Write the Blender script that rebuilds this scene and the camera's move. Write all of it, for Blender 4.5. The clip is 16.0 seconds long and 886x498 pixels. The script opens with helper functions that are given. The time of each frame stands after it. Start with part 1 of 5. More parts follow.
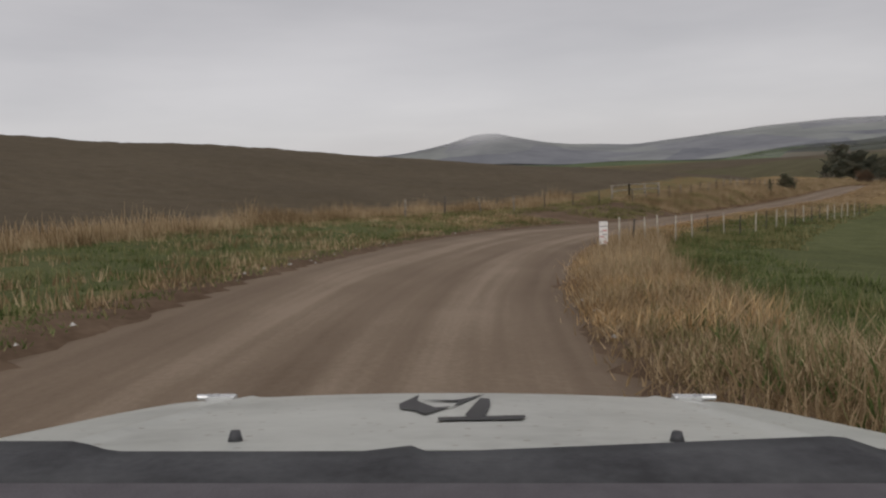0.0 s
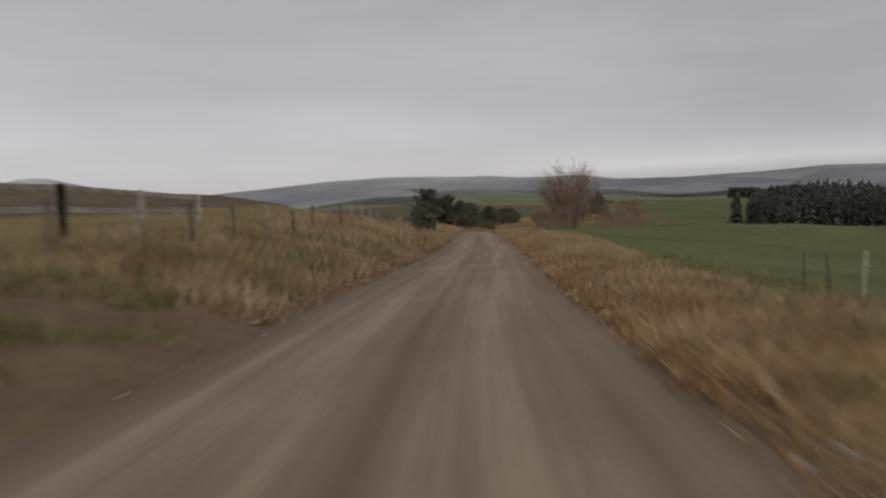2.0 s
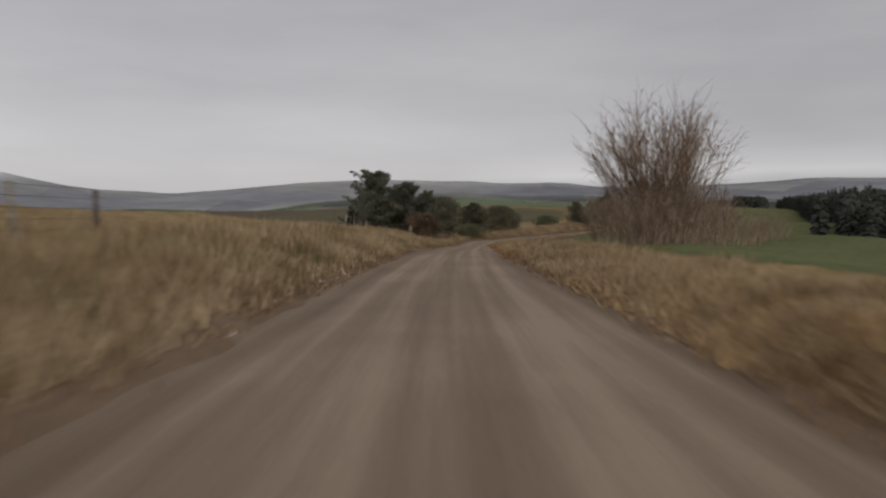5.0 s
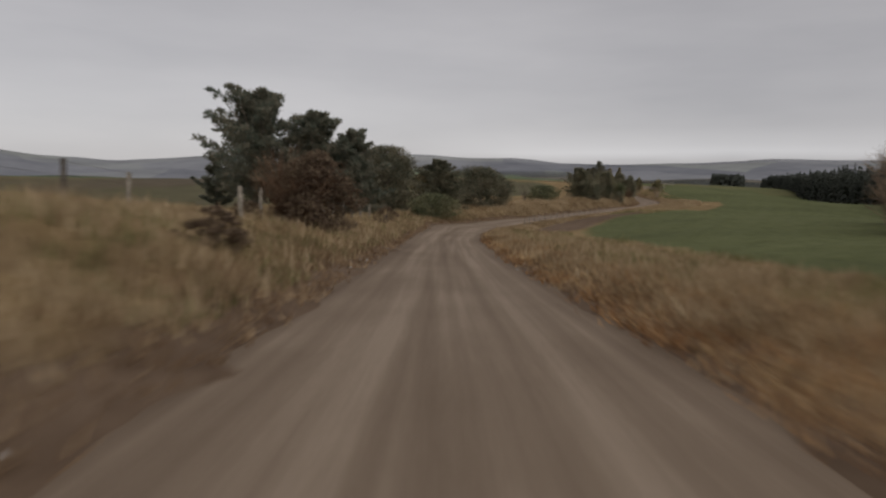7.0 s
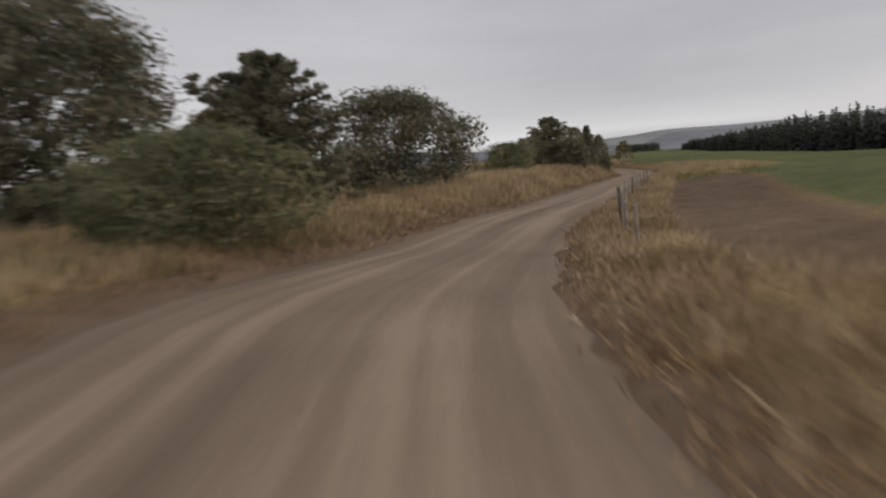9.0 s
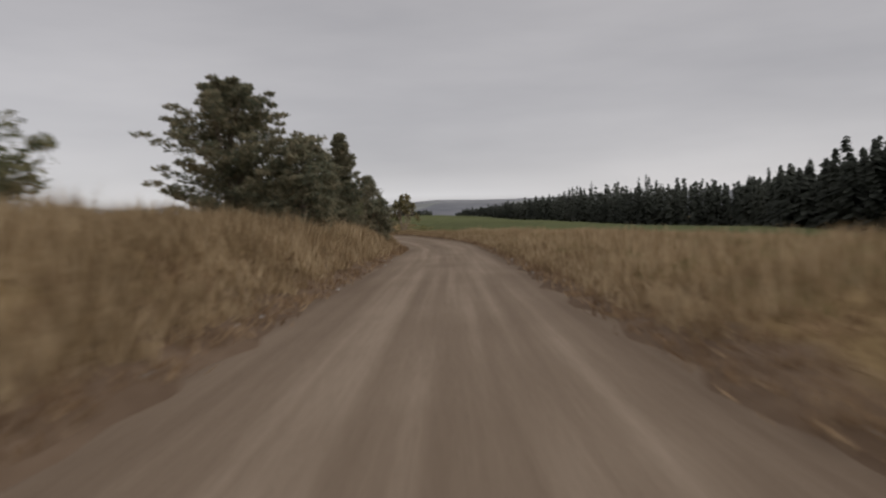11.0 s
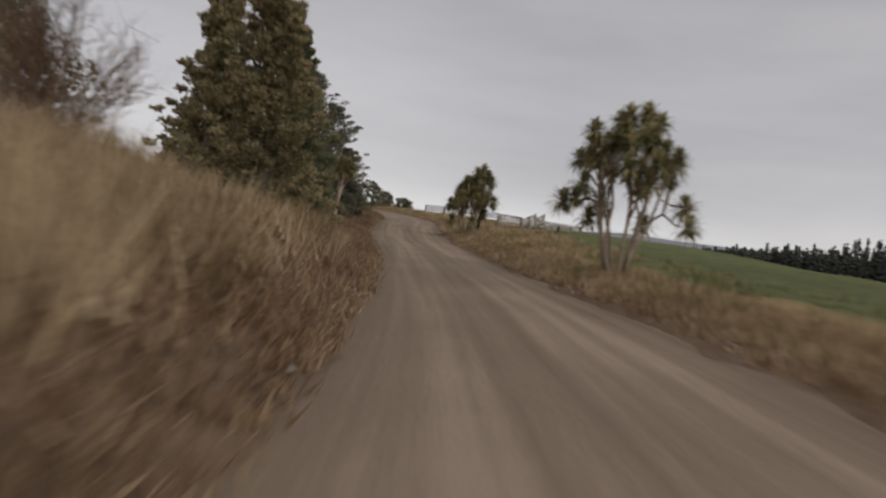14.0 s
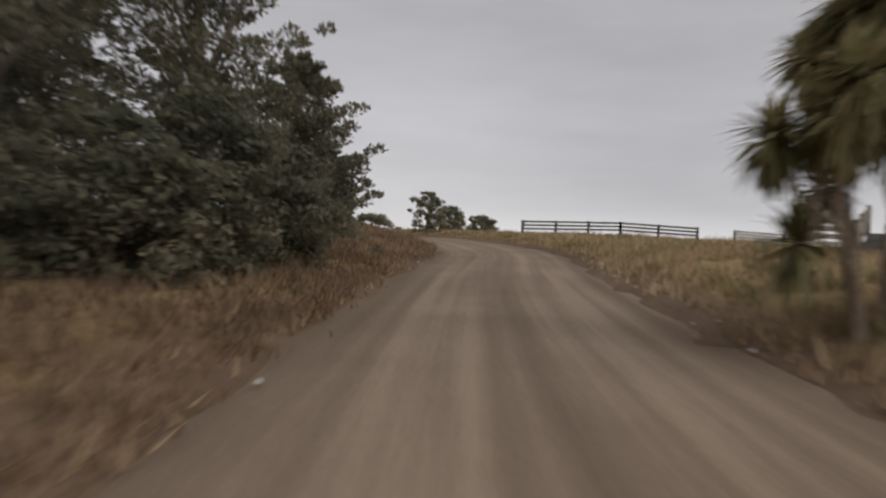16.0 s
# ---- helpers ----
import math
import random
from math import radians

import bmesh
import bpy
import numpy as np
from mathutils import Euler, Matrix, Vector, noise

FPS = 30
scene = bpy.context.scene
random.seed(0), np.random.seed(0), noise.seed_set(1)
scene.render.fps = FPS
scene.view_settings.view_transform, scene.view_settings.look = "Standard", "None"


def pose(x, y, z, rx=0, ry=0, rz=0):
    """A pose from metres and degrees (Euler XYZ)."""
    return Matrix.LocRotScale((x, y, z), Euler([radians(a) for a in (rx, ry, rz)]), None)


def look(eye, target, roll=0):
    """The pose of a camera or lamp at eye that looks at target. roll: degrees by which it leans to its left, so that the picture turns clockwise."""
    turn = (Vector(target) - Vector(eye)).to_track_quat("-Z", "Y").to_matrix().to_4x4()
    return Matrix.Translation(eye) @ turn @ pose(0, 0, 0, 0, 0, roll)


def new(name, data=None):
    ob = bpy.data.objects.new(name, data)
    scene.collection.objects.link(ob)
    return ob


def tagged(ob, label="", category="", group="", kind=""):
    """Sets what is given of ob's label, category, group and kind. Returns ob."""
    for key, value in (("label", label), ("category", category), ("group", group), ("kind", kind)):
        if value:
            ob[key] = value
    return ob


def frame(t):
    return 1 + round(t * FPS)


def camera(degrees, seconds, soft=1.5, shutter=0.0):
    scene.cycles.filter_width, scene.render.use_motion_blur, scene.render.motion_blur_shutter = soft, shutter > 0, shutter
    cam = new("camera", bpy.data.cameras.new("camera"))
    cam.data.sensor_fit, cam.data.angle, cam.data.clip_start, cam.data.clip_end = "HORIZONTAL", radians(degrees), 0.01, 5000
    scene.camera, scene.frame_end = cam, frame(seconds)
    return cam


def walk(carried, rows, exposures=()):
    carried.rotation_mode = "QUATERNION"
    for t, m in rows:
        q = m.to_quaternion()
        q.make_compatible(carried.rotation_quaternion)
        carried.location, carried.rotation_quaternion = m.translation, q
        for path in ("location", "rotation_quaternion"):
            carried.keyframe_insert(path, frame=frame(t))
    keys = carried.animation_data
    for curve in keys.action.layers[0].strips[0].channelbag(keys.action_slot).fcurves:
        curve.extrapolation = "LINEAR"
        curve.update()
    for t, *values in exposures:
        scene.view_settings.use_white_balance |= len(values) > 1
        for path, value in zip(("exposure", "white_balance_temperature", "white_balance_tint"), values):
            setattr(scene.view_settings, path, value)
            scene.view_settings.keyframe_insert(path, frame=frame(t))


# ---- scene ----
LENS = 62.2
cam = camera(LENS, 16.0, soft=2.3, shutter=0.36)

# seconds, x, y, z, pitch, lean to the right, heading
PATH = [
    (0.0, 0.00, 0.00, 0.00, -6.43, 2.72, 0.35),
    (0.5, 0.88, 13.49, -0.95, -5.77, 7.59, -7.00),
    (1.0, 3.79, 26.49, -1.75, -4.79, 8.37, -17.42),
    (1.5, 8.82, 38.75, -2.45, -3.49, 6.22, -26.45),
    (2.0, 15.39, 50.34, -3.08, -3.60, 1.63, -31.82),
    (2.5, 22.69, 61.53, -3.66, -3.03, -0.73, -33.67),
    (3.0, 30.16, 72.37, -4.18, -2.41, -1.33, -34.70),
    (3.5, 37.61, 82.89, -4.61, -2.56, -1.10, -35.09),
    (4.0, 45.00, 93.29, -4.97, -2.91, 0.18, -34.93),
    (4.5, 52.33, 103.86, -5.25, -2.97, 0.21, -33.94),
    (5.0, 59.66, 114.80, -5.50, -3.19, 0.27, -33.51),
    (5.5, 67.23, 126.19, -5.77, -3.57, 0.35, -33.72),
    (6.0, 75.27, 138.00, -6.13, -4.17, 0.47, -34.69),
    (6.5, 83.96, 150.14, -6.62, -4.78, 0.65, -36.04),
    (7.0, 93.14, 162.41, -7.26, -5.13, -0.92, -36.72),
    (7.5, 102.38, 174.61, -7.99, -4.84, 0.71, -36.79),
    (8.0, 111.49, 186.48, -8.70, -4.73, 0.98, -37.41),
    (8.5, 120.67, 197.84, -9.32, -5.35, 1.24, -39.74),
    (9.0, 130.32, 208.39, -9.80, -5.56, 4.68, -44.35),
    (9.5, 140.77, 217.86, -10.10, -4.60, 5.60, -52.00),
    (10.0, 152.39, 225.85, -10.22, -3.40, 4.60, -58.60),
    (10.5, 164.70, 232.73, -10.26, -2.30, 2.80, -61.60),
    (11.0, 177.15, 239.35, -10.24, -1.57, 1.90, -62.00),
    (11.5, 189.58, 246.01, -10.21, -1.25, 1.56, -61.48),
    (12.0, 201.94, 252.62, -10.17, -1.39, 0.85, -61.39),
    (12.5, 213.93, 259.30, -10.17, -1.36, -0.14, -59.62),
    (13.0, 225.16, 266.17, -10.19, -1.92, -4.08, -56.69),
    (13.5, 235.31, 273.29, -10.17, -1.71, -6.95, -52.43),
    (14.0, 244.35, 280.73, -10.04, -0.67, -7.57, -47.81),
    (14.5, 252.59, 288.46, -9.80, -0.33, -7.71, -45.08),
    (15.0, 260.31, 296.27, -9.49, 0.71, -4.88, -43.50),
    (15.5, 267.49, 303.80, -9.17, 0.71, -2.40, -42.96),
    (16.0, 273.93, 310.81, -8.89, 0.88, -2.78, -41.40),
]
ROWS = [(t, pose(x, y, z, 90 + p, r, h)) for t, x, y, z, p, r, h in PATH]
# the car pulls away at the start
ROWS.insert(1, (1 / 30, pose(0.0, 0.02, 0.0, 90 - 6.43, 2.73, 0.34)))
walk(cam, ROWS, exposures=[(0.0, 0.10, 6300, 10), (1.0, 0.06, 6300, 10), (2.5, 0.0, 6300, 10), (6.5, 0.02, 6300, 10), (8.0, 0.10, 6300, 10), (9.0, 0.25, 6300, 10), (11.5, 0.18, 6300, 10), (13.0, 0.18, 6300, 10), (14.5, 0.26, 6300, 10), (16.0, 0.28, 6300, 10)])

# ---------------------------------------------------------------- world and light
world = bpy.data.worlds.new("overcast")
scene.world = world
world.use_nodes = True
wn, wl = world.node_tree.nodes, world.node_tree.links
wn.clear()
sky = wn.new("ShaderNodeTexSky")
sky.sky_type, sky.sun_disc = "NISHITA", False
sky.sun_elevation, sky.sun_rotation = radians(42), radians(185)
geo = wn.new("ShaderNodeTexCoord")
stretch = wn.new("ShaderNodeMapping")
stretch.inputs["Scale"].default_value = (1.0, 1.0, 5.0)
cloud = wn.new("ShaderNodeTexNoise")
cloud.inputs["Scale"].default_value, cloud.inputs["Detail"].default_value = 1.7, 6.0
cloud.inputs["Roughness"].default_value = 0.5
ramp = wn.new("ShaderNodeValToRGB")
ramp.color_ramp.elements[0].position, ramp.color_ramp.elements[0].color = 0.30, (0.392, 0.374, 0.378, 1)
ramp.color_ramp.elements[1].position, ramp.color_ramp.elements[1].color = 0.72, (0.528, 0.501, 0.497, 1)
mixer = wn.new("ShaderNodeMixRGB")
mixer.inputs[0].default_value = 0.93
dim = wn.new("ShaderNodeMixRGB")
dim.blend_type = "MULTIPLY"
dim.inputs[0].default_value, dim.inputs[2].default_value = 1.0, (0.1, 0.1, 0.1, 1)
back, out = wn.new("ShaderNodeBackground"), wn.new("ShaderNodeOutputWorld")
wl.new(geo.outputs["Generated"], stretch.inputs["Vector"])
wl.new(stretch.outputs["Vector"], cloud.inputs["Vector"])
wl.new(cloud.outputs["Fac"], ramp.inputs["Fac"])
wl.new(sky.outputs["Color"], dim.inputs[1])
wl.new(dim.outputs["Color"], mixer.inputs[1])
wl.new(ramp.outputs["Color"], mixer.inputs[2])
# the cloud sheet is palest low down, over the hills
split = wn.new("ShaderNodeSeparateXYZ")
band = wn.new("ShaderNodeValToRGB")
for k, (p, v) in enumerate(((0.0, 1.04), (0.05, 1.10), (0.12, 1.0), (0.3, 0.88))):
    if k > 1:
        band.color_ramp.elements.new(p)
    band.color_ramp.elements[k].position = p
    band.color_ramp.elements[k].color = (v, v * 0.995, v * 0.985, 1)
veil = wn.new("ShaderNodeMixRGB")
veil.blend_type, veil.inputs[0].default_value = "MULTIPLY", 1.0
wl.new(geo.outputs["Generated"], split.inputs[0])
wl.new(split.outputs["Z"], band.inputs["Fac"])
wl.new(mixer.outputs["Color"], veil.inputs[1])
wl.new(band.outputs["Color"], veil.inputs[2])
# the side of the sky where the hidden sun stands is brighter; ahead, a pale gap lies under the cloud along the hills
toward = wn.new("ShaderNodeVectorMath")
toward.operation = "DOT_PRODUCT"
toward.inputs[1].default_value = (-0.94, 0.34, 0.0)
wl.new(geo.outputs["Generated"], toward.inputs[0])
slope = wn.new("ShaderNodeMapRange")
slope.inputs["From Min"].default_value, slope.inputs["From Max"].default_value = -1.0, 1.0
slope.inputs["To Min"].default_value, slope.inputs["To Max"].default_value = 0.97, 1.14
wl.new(toward.outputs["Value"], slope.inputs["Value"])
tilt = wn.new("ShaderNodeMixRGB")
tilt.blend_type, tilt.inputs[0].default_value = "MULTIPLY", 1.0
wl.new(veil.outputs["Color"], tilt.inputs[1])
wl.new(slope.outputs[0], tilt.inputs[2])
gap = wn.new("ShaderNodeValToRGB")
for k, (p, v) in enumerate(((0.030, 0.0), (0.042, 1.0), (0.052, 0.55), (0.075, 0.0))):
    if k > 1:
        gap.color_ramp.elements.new(p)
    gap.color_ramp.elements[k].position, gap.color_ramp.elements[k].color = p, (v, v, v, 1)
fray = wn.new("ShaderNodeMath")
fray.operation = "MULTIPLY_ADD"
wl.new(cloud.outputs["Fac"], fray.inputs[0])
fray.inputs[1].default_value = 0.03
lower = wn.new("ShaderNodeMath")
lower.operation = "SUBTRACT"
wl.new(split.outputs["Z"], lower.inputs[0])
lower.inputs[1].default_value = 0.015
wl.new(lower.outputs[0], fray.inputs[2])
wl.new(fray.outputs[0], gap.inputs["Fac"])
ahead = wn.new("ShaderNodeVectorMath")
ahead.operation = "DOT_PRODUCT"
ahead.inputs[1].default_value = (0.82, 0.57, 0.0)
wl.new(geo.outputs["Generated"], ahead.inputs[0])
reach = wn.new("ShaderNodeMapRange")
reach.inputs["From Min"].default_value, reach.inputs["From Max"].default_value = 0.93, 0.99
reach.inputs["To Max"].default_value = 0.12
wl.new(ahead.outputs["Value"], reach.inputs["Value"])
pale = wn.new("ShaderNodeMath")
pale.operation = "MULTIPLY"
wl.new(gap.outputs["Color"], pale.inputs[0])
wl.new(reach.outputs[0], pale.inputs[1])
shine = wn.new("ShaderNodeMixRGB")
shine.blend_type, shine.inputs[0].default_value = "ADD", 1.0
wl.new(tilt.outputs["Color"], shine.inputs[1])
wl.new(pale.outputs[0], shine.inputs[2])
wl.new(shine.outputs["Color"], back.inputs["Color"])
wl.new(back.outputs["Background"], out.inputs["Surface"])

sun = new("sun", bpy.data.lights.new("sun", "SUN"))
sun.data.energy, sun.data.angle, sun.data.color = 1.5, radians(80), (1.0, 0.96, 0.9)
sun.matrix_world = look((-10, -110, 100), (0, 0, 0))

# ---------------------------------------------------------------- materials


def material(name, colors, scale=3.0, detail=5.0, rough=0.9, bump=0.3, bump_scale=None, island=0.0, metal=0.0, spec=0.3, thin=0.0):
    """A surface whose colour wanders between colours: in the large by one noise, in the small by another, and from piece to piece by island."""
    m = bpy.data.materials.new(name)
    m.use_nodes = True
    n, l = m.node_tree.nodes, m.node_tree.links
    b = n["Principled BSDF"]
    b.inputs["Roughness"].default_value, b.inputs["Metallic"].default_value = rough, metal
    b.inputs["Specular IOR Level"].default_value = spec
    tc = n.new("ShaderNodeTexCoord")
    big, fine = n.new("ShaderNodeTexNoise"), n.new("ShaderNodeTexNoise")
    big.inputs["Scale"].default_value, big.inputs["Detail"].default_value = scale, detail
    fine.inputs["Scale"].default_value, fine.inputs["Detail"].default_value = (bump_scale or scale * 9), 4.0
    for t in (big, fine):
        l.new(tc.outputs["Object"], t.inputs["Vector"])
    fac = n.new("ShaderNodeMath")
    fac.operation = "MULTIPLY_ADD"
    l.new(fine.outputs["Fac"], fac.inputs[0])
    fac.inputs[1].default_value = 0.45
    shift = n.new("ShaderNodeMath")
    shift.operation = "SUBTRACT"
    l.new(big.outputs["Fac"], shift.inputs[0])
    shift.inputs[1].default_value = 0.225
    l.new(shift.outputs[0], fac.inputs[2])
    last = fac
    if island:
        g = n.new("ShaderNodeNewGeometry")
        add = n.new("ShaderNodeMath")
        add.operation = "MULTIPLY_ADD"
        l.new(g.outputs["Random Per Island"], add.inputs[0])
        add.inputs[1].default_value = island
        off = n.new("ShaderNodeMath")
        off.operation = "SUBTRACT"
        l.new(last.outputs[0], off.inputs[0])
        off.inputs[1].default_value = island / 2
        l.new(off.outputs[0], add.inputs[2])
        last = add
    r = n.new("ShaderNodeValToRGB")
    e = r.color_ramp.elements
    while len(e) < len(colors):
        e.new(0.5)
    for k, c in enumerate(colors):
        e[k].position = 0.28 + 0.44 * k / max(len(colors) - 1, 1)
        e[k].color = (*c, 1)
    l.new(last.outputs[0], r.inputs["Fac"])
    l.new(r.outputs["Color"], b.inputs["Base Color"])
    if thin:
        tr, mx = n.new("ShaderNodeBsdfTranslucent"), n.new("ShaderNodeMixShader")
        l.new(r.outputs["Color"], tr.inputs["Color"])
        mx.inputs[0].default_value = thin
        l.new(b.outputs[0], mx.inputs[1])
        l.new(tr.outputs[0], mx.inputs[2])
        l.new(mx.outputs[0], n["Material Output"].inputs["Surface"])
    if bump:
        bp = n.new("ShaderNodeBump")
        bp.inputs["Strength"].default_value, bp.inputs["Distance"].default_value = bump, 0.05
        l.new(fine.outputs["Fac"], bp.inputs["Height"])
        l.new(bp.outputs["Normal"], b.inputs["Normal"])
    return m


STRAW = [(0.205, 0.145, 0.080), (0.355, 0.258, 0.150), (0.53, 0.415, 0.265)]
dry_grass = material("dry_grass", STRAW, 0.35, 4, 0.95, 0, island=0.5, spec=0.1, thin=0.4)
rust_grass = material("rust_grass", [(0.15, 0.095, 0.055), (0.275, 0.182, 0.108), (0.40, 0.292, 0.182)], 0.35, 4, 0.95, 0, island=0.5, spec=0.1, thin=0.4)
gold_grass = material("gold_grass", [(0.2990, 0.1888, 0.0915), (0.4830, 0.3245, 0.1647), (0.6670, 0.4838, 0.2684)], 0.35, 4, 0.95, 0, island=0.5, spec=0.1, thin=0.4)
# red-brown grass with the roadside trees' shade put into its colour
shaded_umber_grass = material("shaded_umber_grass", [(0.120, 0.080, 0.052), (0.205, 0.140, 0.090), (0.310, 0.222, 0.145)], 0.35, 4, 0.95, 0, island=0.5, spec=0.1, thin=0.4)
fox_grass = material("fox_grass", [(0.19, 0.098, 0.045), (0.34, 0.19, 0.088), (0.46, 0.29, 0.15)], 0.35, 4, 0.95, 0, island=0.5, spec=0.1, thin=0.4)
olive_grass = material("olive_grass", [(0.0924, 0.0924, 0.037), (0.1848, 0.1764, 0.0739), (0.3192, 0.2772, 0.1386)], 0.35, 4, 0.95, 0, island=0.5, spec=0.1, thin=0.4)
green_grass = material("green_grass", [(0.0654, 0.0883, 0.0290), (0.1308, 0.1691, 0.0582), (0.2430, 0.2352, 0.1165)], 0.35, 4, 0.95, 0, island=0.5, spec=0.1, thin=0.4)
dark_leaf = material("dark_leaf", [(0.135, 0.145, 0.100), (0.215, 0.204, 0.131), (0.325, 0.277, 0.185)], 0.5, 3, 0.8, 0, island=0.45, spec=0.2, thin=0.6)
green_leaf = material("green_leaf", [(0.125, 0.142, 0.080), (0.195, 0.196, 0.110), (0.295, 0.265, 0.155)], 0.5, 3, 0.8, 0, island=0.45, spec=0.2, thin=0.6)
cypress_leaf = material("cypress_leaf", [(0.0920, 0.0954, 0.0667), (0.1495, 0.1437, 0.0954), (0.2357, 0.2024, 0.1357)], 0.5, 3, 0.8, 0, island=0.4, spec=0.2, thin=0.5)
needle_leaf = material("needle_leaf", [(0.1303, 0.1520, 0.1195), (0.1848, 0.1906, 0.1418), (0.2661, 0.2353, 0.1728)], 0.5, 3, 0.85, 0, island=0.45, spec=0.15, thin=0.6)
forest_needle = material("forest_needle", [(0.0621, 0.0675, 0.0567), (0.0810, 0.0878, 0.0729), (0.1053, 0.1107, 0.0905)], 0.05, 3, 0.95, 0, island=0.1, spec=0.1, thin=0.3)
sword_leaf = material("sword_leaf", [(0.1250, 0.1181, 0.0576), (0.2498, 0.2254, 0.1030), (0.4246, 0.3433, 0.1853)], 0.7, 3, 0.6, 0, island=0.5, spec=0.3, thin=0.4)
brown_leaf = material("brown_leaf", [(0.1093, 0.0657, 0.0424), (0.2370, 0.1531, 0.0991), (0.4011, 0.2735, 0.1768)], 0.5, 3, 0.9, 0, island=0.4, spec=0.15, thin=0.4)
dull_leaf = material("dull_leaf", [(0.1690, 0.1560, 0.0884), (0.2795, 0.2405, 0.1326), (0.4290, 0.3380, 0.1976)], 0.6, 3, 0.85, 0, island=0.5, spec=0.15, thin=0.6)
brown_shade = material("brown_shade", [(0.0900, 0.0620, 0.0440), (0.1500, 0.1050, 0.0730), (0.2300, 0.1750, 0.1150)], 0.6, 3, 0.9, 0, island=0.5, spec=0.1, thin=0.5)
bark = material("bark", [(0.065, 0.052, 0.039), (0.143, 0.117, 0.091), (0.247, 0.2145, 0.1755)], 2.5, 5, 0.95, 0.5)
pale_bark = material("pale_bark", [(0.1755, 0.1300, 0.0938), (0.2835, 0.2210, 0.1625), (0.4050, 0.3250, 0.2500)], 2.5, 5, 0.95, 0.5)
twig = material("twig", [(0.13, 0.088, 0.062), (0.24, 0.170, 0.120), (0.38, 0.285, 0.205)], 0.8, 3, 0.95, 0, island=0.4)
post_wood = material("post_wood", [(0.12, 0.10, 0.08), (0.24, 0.21, 0.17), (0.4, 0.36, 0.3)], 4, 5, 0.9, 0.5)
pale_wood = material("pale_wood", [(0.3, 0.27, 0.22), (0.44, 0.4, 0.33), (0.58, 0.54, 0.46)], 4, 5, 0.9, 0.4)
dark_wood = material("dark_wood", [(0.0455, 0.039, 0.0325), (0.091, 0.078, 0.065), (0.156, 0.1365, 0.117)], 4, 5, 0.9, 0.5)
wire_steel = material("wire_steel", [(0.16, 0.16, 0.16), (0.24, 0.24, 0.24)], 4, 2, 0.5, 0, metal=0.8)
stone = material("stone", [(0.22, 0.2, 0.18), (0.36, 0.34, 0.31), (0.5, 0.48, 0.45)], 9, 4, 0.9, 0.4, island=0.4)


def hill_material(name, colors, patch, patches, low, high):
    """Hills with dull bush and paler fields in patches; haze is painted in, tops fade out for low cloud."""
    m = material(name, colors, 0.006, 6, 1.0, 0, bump_scale=0.03, spec=0.0)
    n, l = m.node_tree.nodes, m.node_tree.links
    b = n["Principled BSDF"]
    tc = n.new("ShaderNodeTexCoord")
    cells = n.new("ShaderNodeTexVoronoi")
    cells.inputs["Scale"].default_value = patch
    squash = n.new("ShaderNodeMapping")
    squash.inputs["Scale"].default_value = (1.0, 1.0, 4.0)
    l.new(tc.outputs["Object"], squash.inputs["Vector"])
    l.new(squash.outputs["Vector"], cells.inputs["Vector"])
    shade = n.new("ShaderNodeValToRGB")
    e = shade.color_ramp.elements
    while len(e) < len(patches):
        e.new(0.5)
    for k, (p, c) in enumerate(patches):
        e[k].position, e[k].color = p, (*c, 1)
    l.new(cells.outputs["Color"], shade.inputs["Fac"])
    fields = n.new("ShaderNodeMixRGB")
    fields.blend_type, fields.inputs[0].default_value = "MULTIPLY", 1.0
    l.new(b.inputs["Base Color"].links[0].from_socket, fields.inputs[1])
    l.new(shade.outputs["Color"], fields.inputs[2])
    l.new(fields.outputs["Color"], b.inputs["Base Color"])
    # imitated cloud and haze: the surface turns transparent with height and noise
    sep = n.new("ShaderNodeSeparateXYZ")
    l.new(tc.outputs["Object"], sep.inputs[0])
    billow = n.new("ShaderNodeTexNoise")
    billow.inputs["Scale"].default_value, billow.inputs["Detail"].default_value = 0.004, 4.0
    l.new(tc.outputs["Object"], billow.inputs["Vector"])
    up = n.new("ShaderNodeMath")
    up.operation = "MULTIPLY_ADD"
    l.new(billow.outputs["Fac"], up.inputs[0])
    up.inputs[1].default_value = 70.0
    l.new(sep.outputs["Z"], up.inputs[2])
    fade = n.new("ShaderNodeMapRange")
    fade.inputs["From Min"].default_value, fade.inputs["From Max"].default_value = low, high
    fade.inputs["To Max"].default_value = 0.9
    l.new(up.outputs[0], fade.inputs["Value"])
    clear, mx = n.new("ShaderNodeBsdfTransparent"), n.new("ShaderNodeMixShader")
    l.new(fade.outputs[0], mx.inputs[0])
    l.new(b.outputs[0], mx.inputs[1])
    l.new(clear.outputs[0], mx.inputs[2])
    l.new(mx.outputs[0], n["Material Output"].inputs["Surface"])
    return m


# distance haze sits in these base colours, grey-blue far off, weaker on the nearer hillside
hazy_hill_far = hill_material("hazy_hill_far", [(0.1690, 0.1712, 0.1870), (0.2084, 0.2107, 0.2253), (0.2478, 0.2501, 0.2614)], 0.0045, ((0.25, (0.8, 0.81, 0.83)), (0.5, (1.0, 1.0, 1.0)), (0.8, (1.08, 1.1, 1.0))), 78.0, 150.0)
hazy_hill_near = hill_material("hazy_hill_near", [(0.100, 0.098, 0.085), (0.120, 0.117, 0.100), (0.140, 0.136, 0.115)], 0.009, ((0.2, (0.5, 0.53, 0.55)), (0.34, (0.6, 0.63, 0.62)), (0.4, (0.9, 1.12, 0.75)), (0.55, (0.95, 1.15, 0.8)), (0.62, (1.2, 1.08, 0.95)), (0.9, (1.25, 1.12, 0.98))), 22.0, 60.0)
